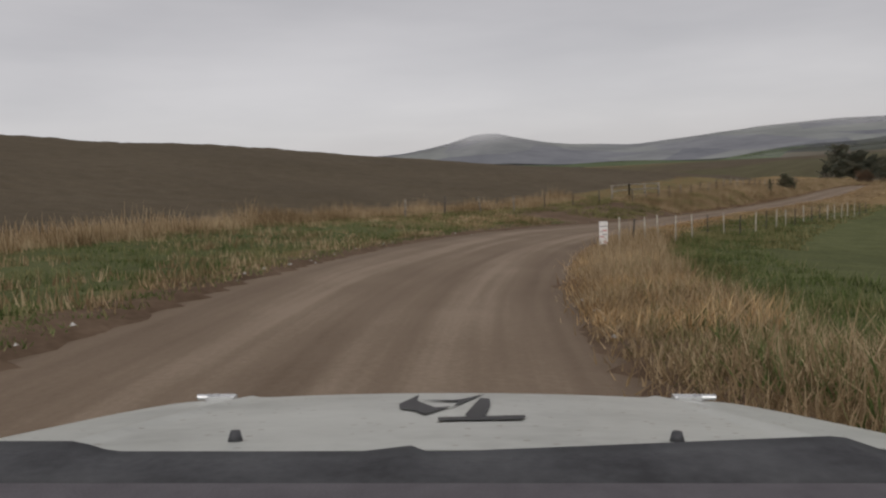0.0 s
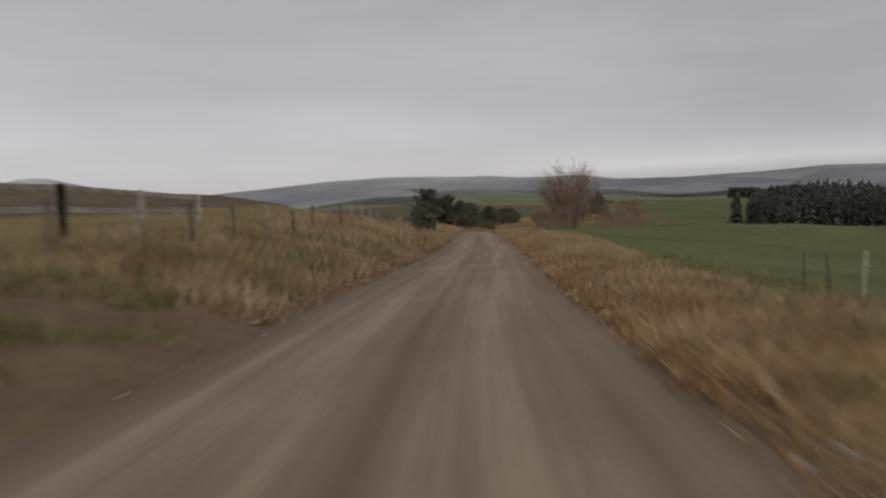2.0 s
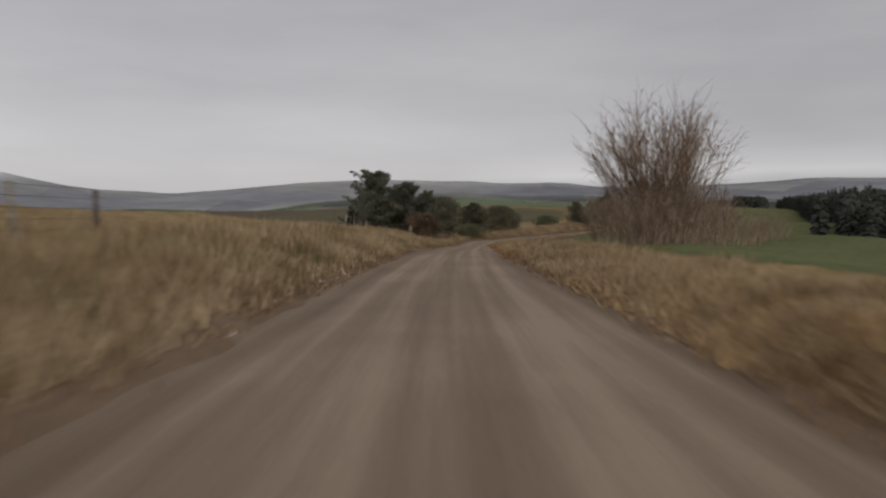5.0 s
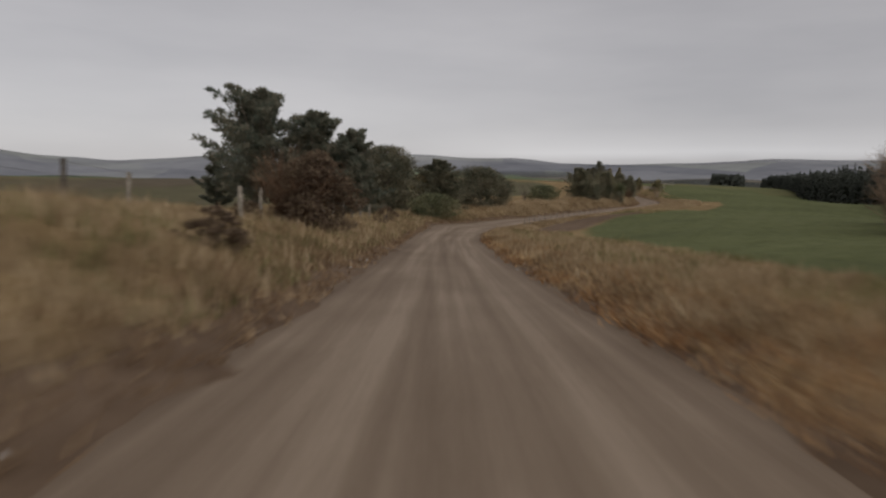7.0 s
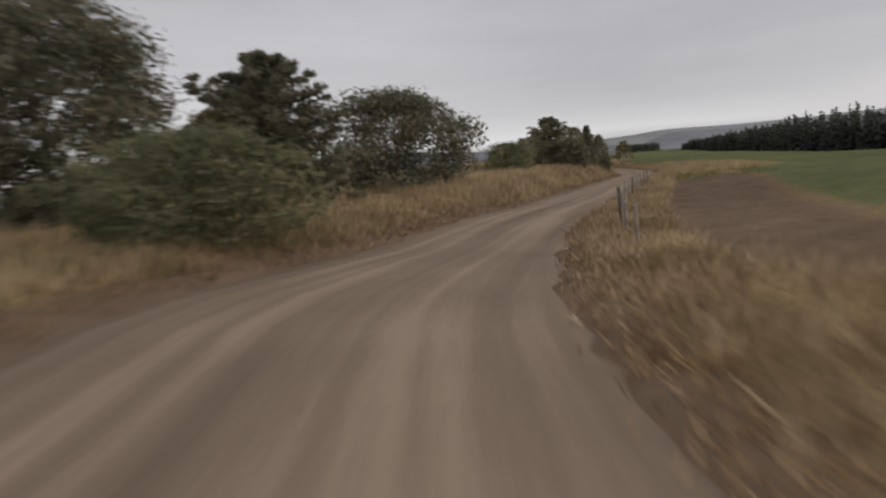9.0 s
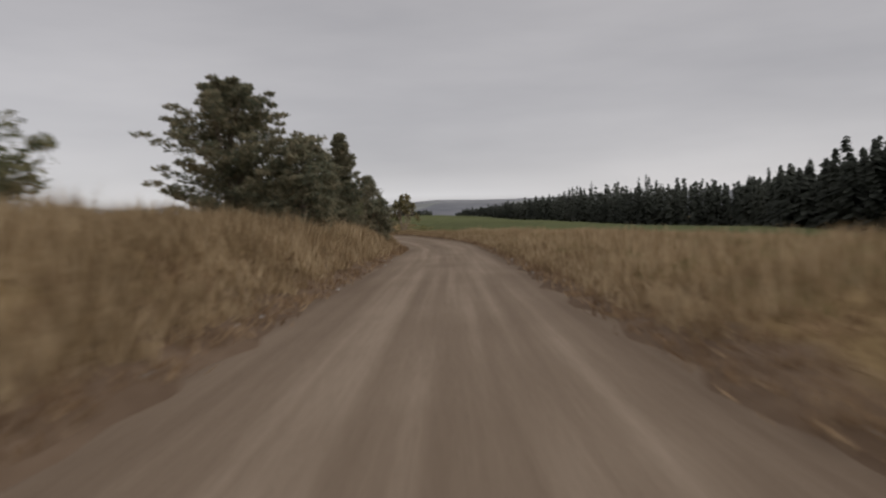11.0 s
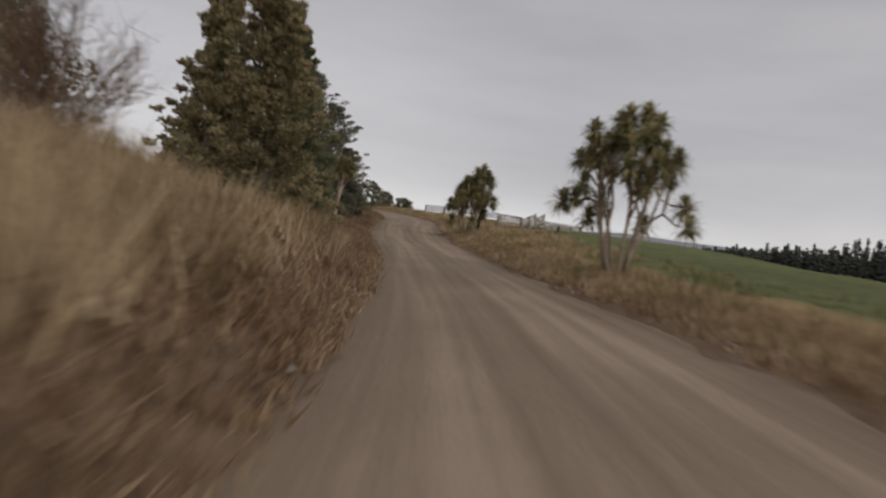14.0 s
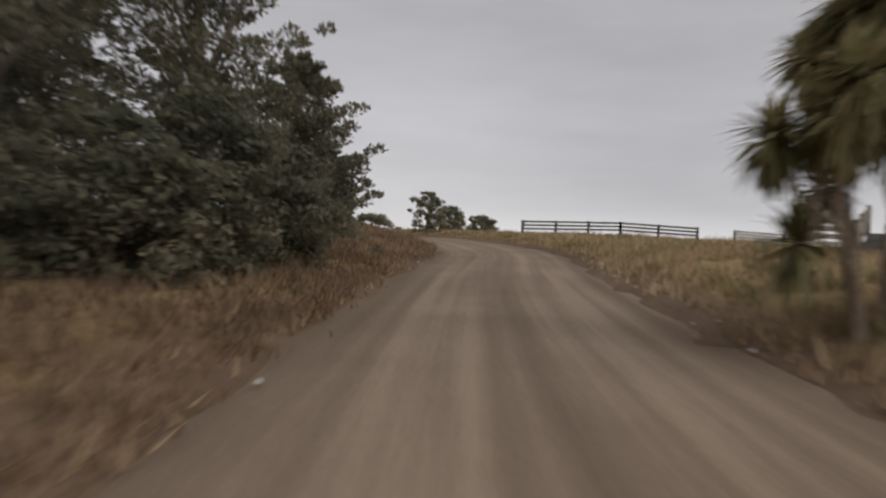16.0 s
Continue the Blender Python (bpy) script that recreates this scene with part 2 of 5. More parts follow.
car_white = material("car_white", [(0.3690, 0.3764, 0.3496), (0.4788, 0.4874, 0.4546), (0.5400, 0.5490, 0.5133)], 3, 3, 0.35, 0.02, spec=0.5)


def muddy(m):
    """Adds small dry mud specks to a paint."""
    n, l = m.node_tree.nodes, m.node_tree.links
    b = n["Principled BSDF"]
    tc, cells, mask, mud = n.new("ShaderNodeTexCoord"), n.new("ShaderNodeTexVoronoi"), n.new("ShaderNodeMapRange"), n.new("ShaderNodeMixRGB")
    cells.inputs["Scale"].default_value = 26.0
    l.new(tc.outputs["Object"], cells.inputs["Vector"])
    mask.inputs["From Min"].default_value, mask.inputs["From Max"].default_value = 0.10, 0.15
    mask.inputs["To Min"].default_value, mask.inputs["To Max"].default_value = 0.75, 0.0
    l.new(cells.outputs["Distance"], mask.inputs["Value"])
    l.new(mask.outputs[0], mud.inputs[0])
    l.new(b.inputs["Base Color"].links[0].from_socket, mud.inputs[1])
    mud.inputs[2].default_value = (0.16, 0.12, 0.08, 1)
    l.new(mud.outputs["Color"], b.inputs["Base Color"])


muddy(car_white)
car_black = material("car_black", [(0.0285, 0.0285, 0.0313), (0.0499, 0.0499, 0.0542), (0.0713, 0.0713, 0.0755)], 8, 3, 0.6, 0.1)
sticker_black = material("sticker_black", [(0.016, 0.016, 0.018), (0.03, 0.03, 0.032)], 8, 3, 0.5, 0.0)
dash_grey = material("dash_grey", [(0.085, 0.0765, 0.085), (0.1105, 0.102, 0.1105)], 30, 3, 0.8, 0.2)
chrome = material("chrome", [(0.6, 0.6, 0.6), (0.7, 0.7, 0.7)], 5, 2, 0.2, 0, metal=1.0)
tyre_rubber = material("tyre_rubber", [(0.015, 0.015, 0.015), (0.04, 0.035, 0.03)], 12, 3, 0.9, 0.3)
sign_white = material("sign_white", [(0.676, 0.65, 0.624), (0.806, 0.78, 0.754)], 6, 4, 0.5, 0.02)
ink_red = material("ink_red", [(0.5040, 0.2040, 0.1920), (0.6000, 0.2880, 0.2640)], 9, 3, 0.6, 0)
ink_black = material("ink_black", [(0.2080, 0.1820, 0.1820), (0.2800, 0.2400, 0.2400)], 9, 3, 0.6, 0)


def ground_material():
    """Straw-coloured sward by default; the sheet's own 'cover' says where pasture (r), brown crop land (g) and bare earth (b) lie."""
    m = bpy.data.materials.new("land")
    m.use_nodes = True
    n, l = m.node_tree.nodes, m.node_tree.links
    b = n["Principled BSDF"]
    b.inputs["Roughness"].default_value, b.inputs["Specular IOR Level"].default_value = 1.0, 0.05
    tc = n.new("ShaderNodeTexCoord")
    noises = []
    for s, d in ((0.06, 6), (0.9, 6), (7.0, 4)):
        t = n.new("ShaderNodeTexNoise")
        t.inputs["Scale"].default_value, t.inputs["Detail"].default_value = s, d
        l.new(tc.outputs["Object"], t.inputs["Vector"])
        noises.append(t)
    mixn = n.new("ShaderNodeMath")
    mixn.operation = "ADD"
    l.new(noises[0].outputs["Fac"], mixn.inputs[0])
    l.new(noises[1].outputs["Fac"], mixn.inputs[1])
    mix2 = n.new("ShaderNodeMath")
    mix2.operation = "ADD"
    l.new(mixn.outputs[0], mix2.inputs[0])
    l.new(noises[2].outputs["Fac"], mix2.inputs[1])
    third = n.new("ShaderNodeMath")
    third.operation = "DIVIDE"
    l.new(mix2.outputs[0], third.inputs[0])
    third.inputs[1].default_value = 3.0

    def band(colors):
        r = n.new("ShaderNodeValToRGB")
        e = r.color_ramp.elements
        e.new(0.5)
        for k, c in enumerate(colors):
            e[k].position, e[k].color = 0.36 + 0.14 * k, (*c, 1)
        l.new(third.outputs[0], r.inputs["Fac"])
        return r

    straw = band([(0.12, 0.08, 0.04), (0.20, 0.14, 0.07), (0.30, 0.215, 0.115)])
    pasture = band([(0.064, 0.07, 0.031), (0.092, 0.1, 0.044), (0.125, 0.13, 0.06)])
    crop = band([(0.075, 0.06, 0.041), (0.095, 0.076, 0.053), (0.12, 0.097, 0.068)])
    earth = band([(0.085, 0.056, 0.037), (0.127, 0.088, 0.06), (0.168, 0.12, 0.084)])
    cover = n.new("ShaderNodeVertexColor")
    cover.layer_name = "cover"
    sep = n.new("ShaderNodeSeparateColor")
    l.new(cover.outputs["Color"], sep.inputs[0])
    last = straw
    for k, src in enumerate((pasture, crop, earth)):
        wob = n.new("ShaderNodeMath")
        wob.operation = "MULTIPLY_ADD"
        l.new(noises[1].outputs["Fac"], wob.inputs[0])
        wob.inputs[1].default_value = 0.9
        off = n.new("ShaderNodeMath")
        off.operation = "SUBTRACT"
        l.new(sep.outputs[k], off.inputs[0])
        off.inputs[1].default_value = 0.45
        l.new(off.outputs[0], wob.inputs[2])
        sharp = n.new("ShaderNodeMapRange")
        sharp.inputs["From Min"].default_value, sharp.inputs["From Max"].default_value = 0.3, 0.7
        l.new(wob.outputs[0], sharp.inputs["Value"])
        mx = n.new("ShaderNodeMixRGB")
        l.new(sharp.outputs[0], mx.inputs[0])
        l.new(last.outputs["Color"], mx.inputs[1])
        l.new(src.outputs["Color"], mx.inputs[2])
        last = mx
    l.new(last.outputs["Color"], b.inputs["Base Color"])
    bp = n.new("ShaderNodeBump")
    bp.inputs["Strength"].default_value, bp.inputs["Distance"].default_value = 0.7, 0.12
    l.new(mixn.outputs[0], bp.inputs["Height"])
    l.new(bp.outputs["Normal"], b.inputs["Normal"])
    return m


def road_material():
    """Brown gravel: two paler wheel tracks each way along the strip, loose darker metal between and at the edges, fine stones."""
    m = bpy.data.materials.new("gravel")
    m.use_nodes = True
    n, l = m.node_tree.nodes, m.node_tree.links
    b = n["Principled BSDF"]
    b.inputs["Roughness"].default_value, b.inputs["Specular IOR Level"].default_value = 0.95, 0.15
    uv = n.new("ShaderNodeUVMap")
    uv.uv_map = "lanes"
    sep = n.new("ShaderNodeSeparateXYZ")
    l.new(uv.outputs["UV"], sep.inputs[0])
    tc = n.new("ShaderNodeTexCoord")
    streak, patch, grit = (n.new("ShaderNodeTexNoise") for _ in range(3))
    mp = n.new("ShaderNodeMapping")
    mp.inputs["Scale"].default_value = (2.2, 0.05, 1.0)
    l.new(uv.outputs["UV"], mp.inputs["Vector"])
    l.new(mp.outputs["Vector"], streak.inputs["Vector"])
    streak.inputs["Scale"].default_value, streak.inputs["Detail"].default_value = 1.0, 4.0
    for t, s, d in ((patch, 0.35, 5.0), (grit, 14.0, 5.0)):
        t.inputs["Scale"].default_value, t.inputs["Detail"].default_value = s, d
        l.new(tc.outputs["Object"], t.inputs["Vector"])
    # worn wheel tracks
    prof = n.new("ShaderNodeValToRGB")
    pe = prof.color_ramp.elements
    stops = [(0.0, 0.0), (0.16, 0.05), (0.27, 0.75), (0.36, 1.0), (0.44, 0.55), (0.5, 0.35), (0.56, 0.6), (0.65, 1.0), (0.75, 0.7), (0.86, 0.05), (1.0, 0.0)]
    while len(pe) < len(stops):
        pe.new(0.5)
    for k, (p, v) in enumerate(stops):
        pe[k].position, pe[k].color = p, (v, v, v, 1)
    scale = n.new("ShaderNodeMath")
    scale.operation = "MULTIPLY_ADD"
    l.new(sep.outputs["X"], scale.inputs[0])
    scale.inputs[1].default_value, scale.inputs[2].default_value = 1 / 7.0, 0.5
    l.new(scale.outputs[0], prof.inputs["Fac"])
    s1 = n.new("ShaderNodeMath")
    s1.operation = "MULTIPLY_ADD"
    l.new(prof.outputs["Color"], s1.inputs[0])
    s1.inputs[1].default_value = 0.30
    l.new(streak.outputs["Fac"], s1.inputs[2])
    s2 = n.new("ShaderNodeMath")
    s2.operation = "MULTIPLY_ADD"
    l.new(patch.outputs["Fac"], s2.inputs[0])
    s2.inputs[1].default_value = 0.4
    l.new(s1.outputs[0], s2.inputs[2])
    s3 = n.new("ShaderNodeMath")
    s3.operation = "MULTIPLY_ADD"
    l.new(grit.outputs["Fac"], s3.inputs[0])
    s3.inputs[1].default_value = 0.3
    l.new(s2.outputs[0], s3.inputs[2])
    r = n.new("ShaderNodeValToRGB")
    e = r.color_ramp.elements
    e.new(0.5)
    for k, (p, c) in enumerate(((0.58, (0.132, 0.095, 0.066)), (0.84, (0.188, 0.141, 0.101)), (1.0, (0.252, 0.195, 0.144)))):
        e[k].position, e[k].color = p, (*c, 1)
    half = n.new("ShaderNodeMath")
    half.operation = "MULTIPLY"
    l.new(s3.outputs[0], half.inputs[0])
    half.inputs[1].default_value = 0.8
    l.new(half.outputs[0], r.inputs["Fac"])
    l.new(r.outputs["Color"], b.inputs["Base Color"])
    bp = n.new("ShaderNodeBump")
    bp.inputs["Strength"].default_value, bp.inputs["Distance"].default_value = 0.6, 0.03
    l.new(grit.outputs["Fac"], bp.inputs["Height"])
    l.new(bp.outputs["Normal"], b.inputs["Normal"])
    return m


land, gravel = ground_material(), road_material()

# ---------------------------------------------------------------- the lie of the land
EYE = 1.40


def make_line():
    """The road's line: stations every metre or so, from well behind the start to well past the end, numbered by the seconds at which they are driven."""
    p = np.array([(t, x, y, z) for t, x, y, z, *_ in PATH])
    lean = np.array([(t, r) for t, _, _, _, _, r, _ in PATH])
    tt = np.arange(0, 16.001, 0.04)
    # smooth curve through the keys
    from_keys = []
    for t in tt:
        i = min(int(t / 0.5), len(p) - 2)
        f = (t - p[i, 0]) / 0.5
        p0, p1, p2, p3 = p[max(i - 1, 0)], p[i], p[i + 1], p[min(i + 2, len(p) - 1)]
        from_keys.append(0.5 * (2 * p1 + (p2 - p0) * f + (2 * p0 - 5 * p1 + 4 * p2 - p3) * f * f + (3 * p1 - p0 - 3 * p2 + p3) * f ** 3))
    a = np.array(from_keys)[:, 1:]
    before, after = [], []
    q, h = a[0].copy(), math.radians(0.0)
    for k in range(110):
        h += 0.006 if k > 8 else 0.0
        q = q - np.array([-math.sin(h), math.cos(h), -0.02 if k < 50 else 0.0])
        before.append(q.copy())
    q, h = a[-1].copy(), math.radians(-41.8)
    for k in range(170):
        h += (-0.004 if k < 26 else 0.02) if k < 75 else -0.004
        q = q + np.array([-math.sin(h), math.cos(h), 0.058 if k < 50 else 0.02])
        after.append(q.copy())
    xyz = np.vstack([before[::-1], a, after])
    ts = np.concatenate([-np.arange(110, 0, -1) / 27.0, tt, 16 + np.arange(1, 171) / 20.0])
    xyz[:, 2] -= EYE
    roll = np.interp(ts, lean[:, 0], lean[:, 1])
    return ts, xyz, roll


TS, LINE, LEAN = make_line()
TAN = np.gradient(LINE[:, :2], axis=0)
TAN /= np.hypot(*TAN.T)[:, None]
SIDE = np.stack([TAN[:, 1], -TAN[:, 0]], 1)
RUN = np.concatenate([[0], np.cumsum(np.hypot(*np.diff(LINE[:, :2], axis=0).T))])


def table(text):
    rows = [[float(v) for v in r.split()] for r in text.strip().splitlines()]
    return np.array(rows)


# station: left and right edge of the gravel from the wheel line; then heights over the road, left at 2, 5, 15, 60 m past the edge, right likewise
SHAPE = table("""
-4   -3.5 2.6   0.1 0.2 1.2 6.0   0.1 0.2 0.0 -0.5
0.0  -4.2 1.3   0.1 0.1 1.2 6.3   0.15 0.2 -0.3 -2.2
0.6  -5.2 1.4   0.1 0.2 1.2 7.9   0.15 0.1 -0.5 -2.6
1.3  -5.4 1.2   0.2 0.5 1.0 10.3   0.1 -0.1 -0.8 -2.9
2.0  -3.2 2.0   0.3 0.7 1.2 9.8   0.1 -0.2 -1.1 -4.0
2.7  -3.2 2.5   0.7 1.4 2.8 9.5   0 -0.3 -1.2 -4.2
3.6  -3.0 2.9   1.2 2.3 4.2 9.0   0.1 -0.2 -1.1 -4.2
4.3  -2.9 2.9   1.0 1.7 4.0 8.0   0.2 0.1 -0.9 -4.1
5.2  -2.8 2.8   0.6 1.0 2.8 5.0   0.2 0.2 -0.6 -4.0
6.2  -2.4 2.6   0.5 1.0 2.2 -1.2   0.2 0.2 -0.4 -3.8
7.2  -2.2 2.5   0.6 1.4 2.5 -1.4   0.2 0.2 0.2 -3.4
8.2  -2.6 2.0   0.5 1.1 2.0 -0.8   0.2 0.1 0.7 -0.6
9.0 -3.7 1.2 0.4 0.7 1.0 0.4 0.1 -0.2 0.9 3.4
9.32 -5.3 1.2 0.4 0.7 1.0 0.4 0.1 -0.2 0.9 3.4
9.6 -3.4 1.5 0.4 0.7 1.2 2.0 0.1 0 1.1 3.6
10.4 -2.8 2.2   0.8 1.2 1.5 2.0   0.3 0.6 1.3 2.6
11.0 -2.7 2.4   1.0 1.5 1.7 2.0   0.3 0.6 0.7 -1.0
11.6 -2.6 2.6   1.1 1.65 1.8 2.1   0.3 0.6 0.6 -2.2
12.4 -2.4 2.9   1.1 1.65 1.8 2.1   0.3 0.5 0.5 -2.8
13.2 -1.8 3.6   1.1 1.8 2.0 2.2   0.2 0.3 0.4 -1.6
14.0 -1.2 4.0   1.3 2.3 2.5 2.5   0.2 0.3 0.3 -1.2
14.6 -1.2 3.7   1.2 2.2 2.4 2.4   0.2 0.3 0.4 -0.8
15.0 -1.3 3.3   0.5 1.0 1.4 1.8   0.2 0.4 0.7 -0.2
16.2 -1.9 3.3   0.3 0.6 1.0 1.6   0.3 0.7 1.2 0.8
18.0 -2.2 3.0   0.4 0.8 1.0 1.4   0.3 0.6 0.9 1.0
26.0 -2.4 2.6   0.4 0.8 1.0 1.4   0.3 0.6 0.9 1.0
""")


def shape_at(ts):
    return np.stack([np.interp(ts, SHAPE[:, 0], SHAPE[:, k]) for k in range(1, SHAPE.shape[1])], -1)


def soft(d):
    return d * d * (3 - 2 * d)


def wave(x, y, size, k=0):
    """A cheap smooth wander, about -1 to 1."""
    x, y = x / size, y / size
    return (np.sin(x * 1.7 + y * 0.9 + k) + np.sin(-x * 0.8 + y * 2.1 + 1.7 * k) + np.sin(x * 2.9 - y * 1.3 + 2.9 * k) * 0.7 + np.sin(x * 0.4 + y * 3.3 + k * 5) * 0.6) / 3.3


def survey(x, y):
    """For places x, y: nearest station (its seconds), distance to the right of the line, the road's height there and its shape."""
    x, y = np.asarray(x, float).ravel(), np.asarray(y, float).ravel()
    near = np.empty(len(x), int)
    zr = np.empty(len(x))
    sh = np.empty((len(x), SHAPE.shape[1] - 1))
    forms = shape_at(TS)
    for i in range(0, len(x), 4000):
        j = slice(i, i + 4000)
        d2 = (x[j, None] - LINE[None, :, 0]) ** 2 + (y[j, None] - LINE[None, :, 1]) ** 2
        near[j] = d2.argmin(1)
        w = 1 / (d2 + 0.4) ** 3
        w /= w.sum(1, keepdims=True)
        zr[j] = w @ LINE[:, 2]
        sh[j] = w @ forms
    dx, dy = x - LINE[near, 0], y - LINE[near, 1]
    along = dx * TAN[near, 0] + dy * TAN[near, 1]
    u = dx * SIDE[near, 0] + dy * SIDE[near, 1]
    u = np.where(np.abs(along) > 3, np.sign(u + 1e-9) * np.hypot(dx, dy), u)
    return TS[near], u, zr, sh, near


def bank(near, u):
    """How much the roadway leans across in the bends."""
    return -np.tan(np.radians(LEAN[near] * 0.55)) * np.clip(u, -4.5, 4.5)


def hollow(x, y):
    """How far the valley floors by the plantation lie below the general fall of the land."""
    return 14 * np.exp(-((x - 250) ** 2 + (y - 172) ** 2) / (2 * 30 ** 2)) + 14.0 * np.exp(-((x - 440) ** 2 + (y - 305) ** 2) / (2 * 65 ** 2))


def height(x, y, full=False):
    t, u, zr, sh, near = survey(x, y)
    x, y = np.asarray(x, float).ravel(), np.asarray(y, float).ravel()
    left = u < 0
    edge = np.where(left, -sh[:, 0], sh[:, 1]) + 0.22 * wave(x, y, 1.1, 2) + 0.12 * wave(x, y, 0.45, 5)
    past = np.abs(u) - edge
    pts = np.array([-0.6, 0.0, 2.0, 5.0, 15.0, 60.0])
    vals = np.stack([np.full(len(u), -0.28), np.full(len(u), 0.06)] + [np.where(left, sh[:, 2 + k], sh[:, 6 + k]) for k in range(4)], 1)
    h = np.empty(len(u))
    k = np.clip(np.searchsorted(pts, past) - 1, 0, 4)
    f = np.clip((past - pts[k]) / (pts[k + 1] - pts[k]), 0, 1)
    a, b = np.take_along_axis(vals, k[:, None], 1)[:, 0], np.take_along_axis(vals, k[:, None] + 1, 1)[:, 0]
    h = a + (b - a) * np.where(k >= 2, f, soft(f))
    rough = np.clip(past / 1.5, 0, 1)
    h += rough * (0.10 * wave(x, y, 1.3, 1) + 0.07 * wave(x, y, 0.5, 3))
    h += np.clip((past - 4) / 10, 0, 1) * (0.25 * wave(x, y, 9, 4)) + np.clip((past - 40) / 60, 0, 1) * 1.2 * wave(x, y, 60, 6)
    z = zr + h + bank(near, u) - hollow(x, y) * soft(np.clip((past - 25) / 40, 0, 1))
    z -= 17 * soft(np.clip((past - 28) / 75, 0, 1)) * left * np.interp(t, [5.0, 6.2, 9.0, 10.2], [0, 1, 1, 0])
    # a wide valley falls away behind the field on the left
    z -= 24 * np.exp(-((x - 120) / 85) ** 2 / 2 - ((y - 430) / 125) ** 2 / 2) * soft(np.clip((past - 32) / 60, 0, 1)) * left
    r = np.hypot(x - 140, y - 160)
    far = np.clip((r - 500) / 900, 0, 1)
    z = z * (1 - far) + (-22 + 9 * wave(x, y, 420, 8)) * far
    return (z, t, u, past) if full else z


def spot(t, u):
    """The place u metres to the right of the line at station t, on the ground."""
    i = int(np.argmin(np.abs(TS - t)))
    x, y = LINE[i, 0] + SIDE[i, 0] * u, LINE[i, 1] + SIDE[i, 1] * u
    return float(x), float(y), float(height([x], [y])[0])


def where(x, y):
    """Station and offset of a place."""
    t, u, *_ = survey([x], [y])
    return float(t[0]), float(u[0])


def heading(t):
    i = int(np.argmin(np.abs(TS - t)))
    return math.degrees(math.atan2(-TAN[i, 0], TAN[i, 1]))


def mesh_from(name, verts, faces, mat, smooth=False):
    me = bpy.data.meshes.new(name)
    me.from_pydata(np.asarray(verts, float).tolist() if not isinstance(verts, list) else verts, [], faces if isinstance(faces, list) else np.asarray(faces).tolist())
    me.materials.append(mat)
    if smooth:
        me.polygons.foreach_set("use_smooth", [True] * len(me.polygons))
    me.update()
    return me


def build_ground():
    """One sheet to the horizon: fine along the road, ever coarser away from it."""
    c, s = math.cos(math.radians(-40.6)), math.sin(math.radians(-40.6))
    fine_w = np.arange(-62, 30, 0.55)
    fine_l = np.arange(-45, 470, 0.8)
    grow = np.cumsum(0.8 * 1.16 ** np.arange(1, 42))
    grow = grow[grow < 3600]
    w = np.concatenate([fine_w[0] - grow[::-1], fine_w, fine_w[-1] + grow])
    q = np.concatenate([fine_l[0] - grow[::-1], fine_l, fine_l[-1] + grow])
    ww, ll = np.meshgrid(w, q, indexing="ij")
    x = (ww * c - ll * s).ravel()
    y = (ww * s + ll * c).ravel()
    z, t, u, past = height(x, y, True)
    nw, nl = len(w), len(q)
    idx = np.arange(nw * nl).reshape(nw, nl)
    faces = np.stack([idx[:-1, :-1], idx[1:, :-1], idx[1:, 1:], idx[:-1, 1:]], -1).reshape(-1, 4)
    me = bpy.data.meshes.new("ground")
    me.vertices.add(len(x))
    me.vertices.foreach_set("co", np.stack([x, y, z], 1).astype(np.float32).ravel())
    me.loops.add(len(faces) * 4)
    me.loops.foreach_set("vertex_index", faces.ravel().astype(np.int32))
    me.polygons.add(len(faces))
    me.polygons.foreach_set("loop_start", np.arange(0, len(faces) * 4, 4, dtype=np.int32))
    me.polygons.foreach_set("use_smooth", np.ones(len(faces), bool))
    me.update(calc_edges=True)
    # what grows where
    ramp01 = lambda v, a, b: np.clip((v - a) / (b - a), 0, 1)
    right, left = u > 0, u < 0
    start_r = np.interp(t, [0, 1, 2.4, 3.2, 5.5, 6.3, 9, 10.2, 11.3, 11.6, 13.9, 14.2, 15, 17], [1.0, 1.8, 2.5, 5, 9, 6, 7, 6.0, 6.5, 12, 12, 5, 3.5, 8])
    green = np.where(right, ramp01(past, start_r, start_r + 2.5), 0.0)
    green = np.where(left & (t < 1.6), ramp01(past, 0.6, 2.0) * (1 - ramp01(past, 7, 10)) * (1 - ramp01(t, 1.0, 1.6)) * 0.9, green)
    green = np.where(left & (t > 2.2) & (t < 4.6), 0.42 * ramp01(past, 1.5, 3), green)
    green = np.where(left & (t > 5.6), 0.75 * ramp01(past, 18, 24), green)
    crop = np.where(left & (t < 5.6), ramp01(past, 9, 12), 0.0)
    crop = np.where(left & (t > 5.6), 0.55 * ramp01(past, 18, 24), crop)
    earth = ramp01(past, -0.8, -0.1) * (1 - ramp01(past, 0.5, 1.6)) * 0.95
    earth = np.maximum(earth, (past < -0.2) * 1.0)
    # turned soil along the fence below the green field
    soil = ramp01(past, 2.2, 3.2) * (1 - ramp01(past, 6.0, 8.5)) * ramp01(t, 9.2, 9.6) * (1 - ramp01(t, 10.9, 11.3))
    earth = np.where(right, np.maximum(earth, soil), earth)
    # bare apron before the field gateway
    apron = (1 - ramp01(past, 5.5, 8.0)) * ramp01(t, 1.55, 1.85) * (1 - ramp01(t, 2.35, 2.55))
    earth = np.where(left, np.maximum(earth, apron), earth)
    r = np.hypot(x - 140, y - 160)
    green = np.where(r > 420, 0.5 + 0.5 * wave(x, y, 130, 3), green)
    crop = np.where(r > 420, 0.5 + 0.6 * wave(x, y, 170, 9), crop)
    col = me.color_attributes.new("cover", "FLOAT_COLOR", "POINT")
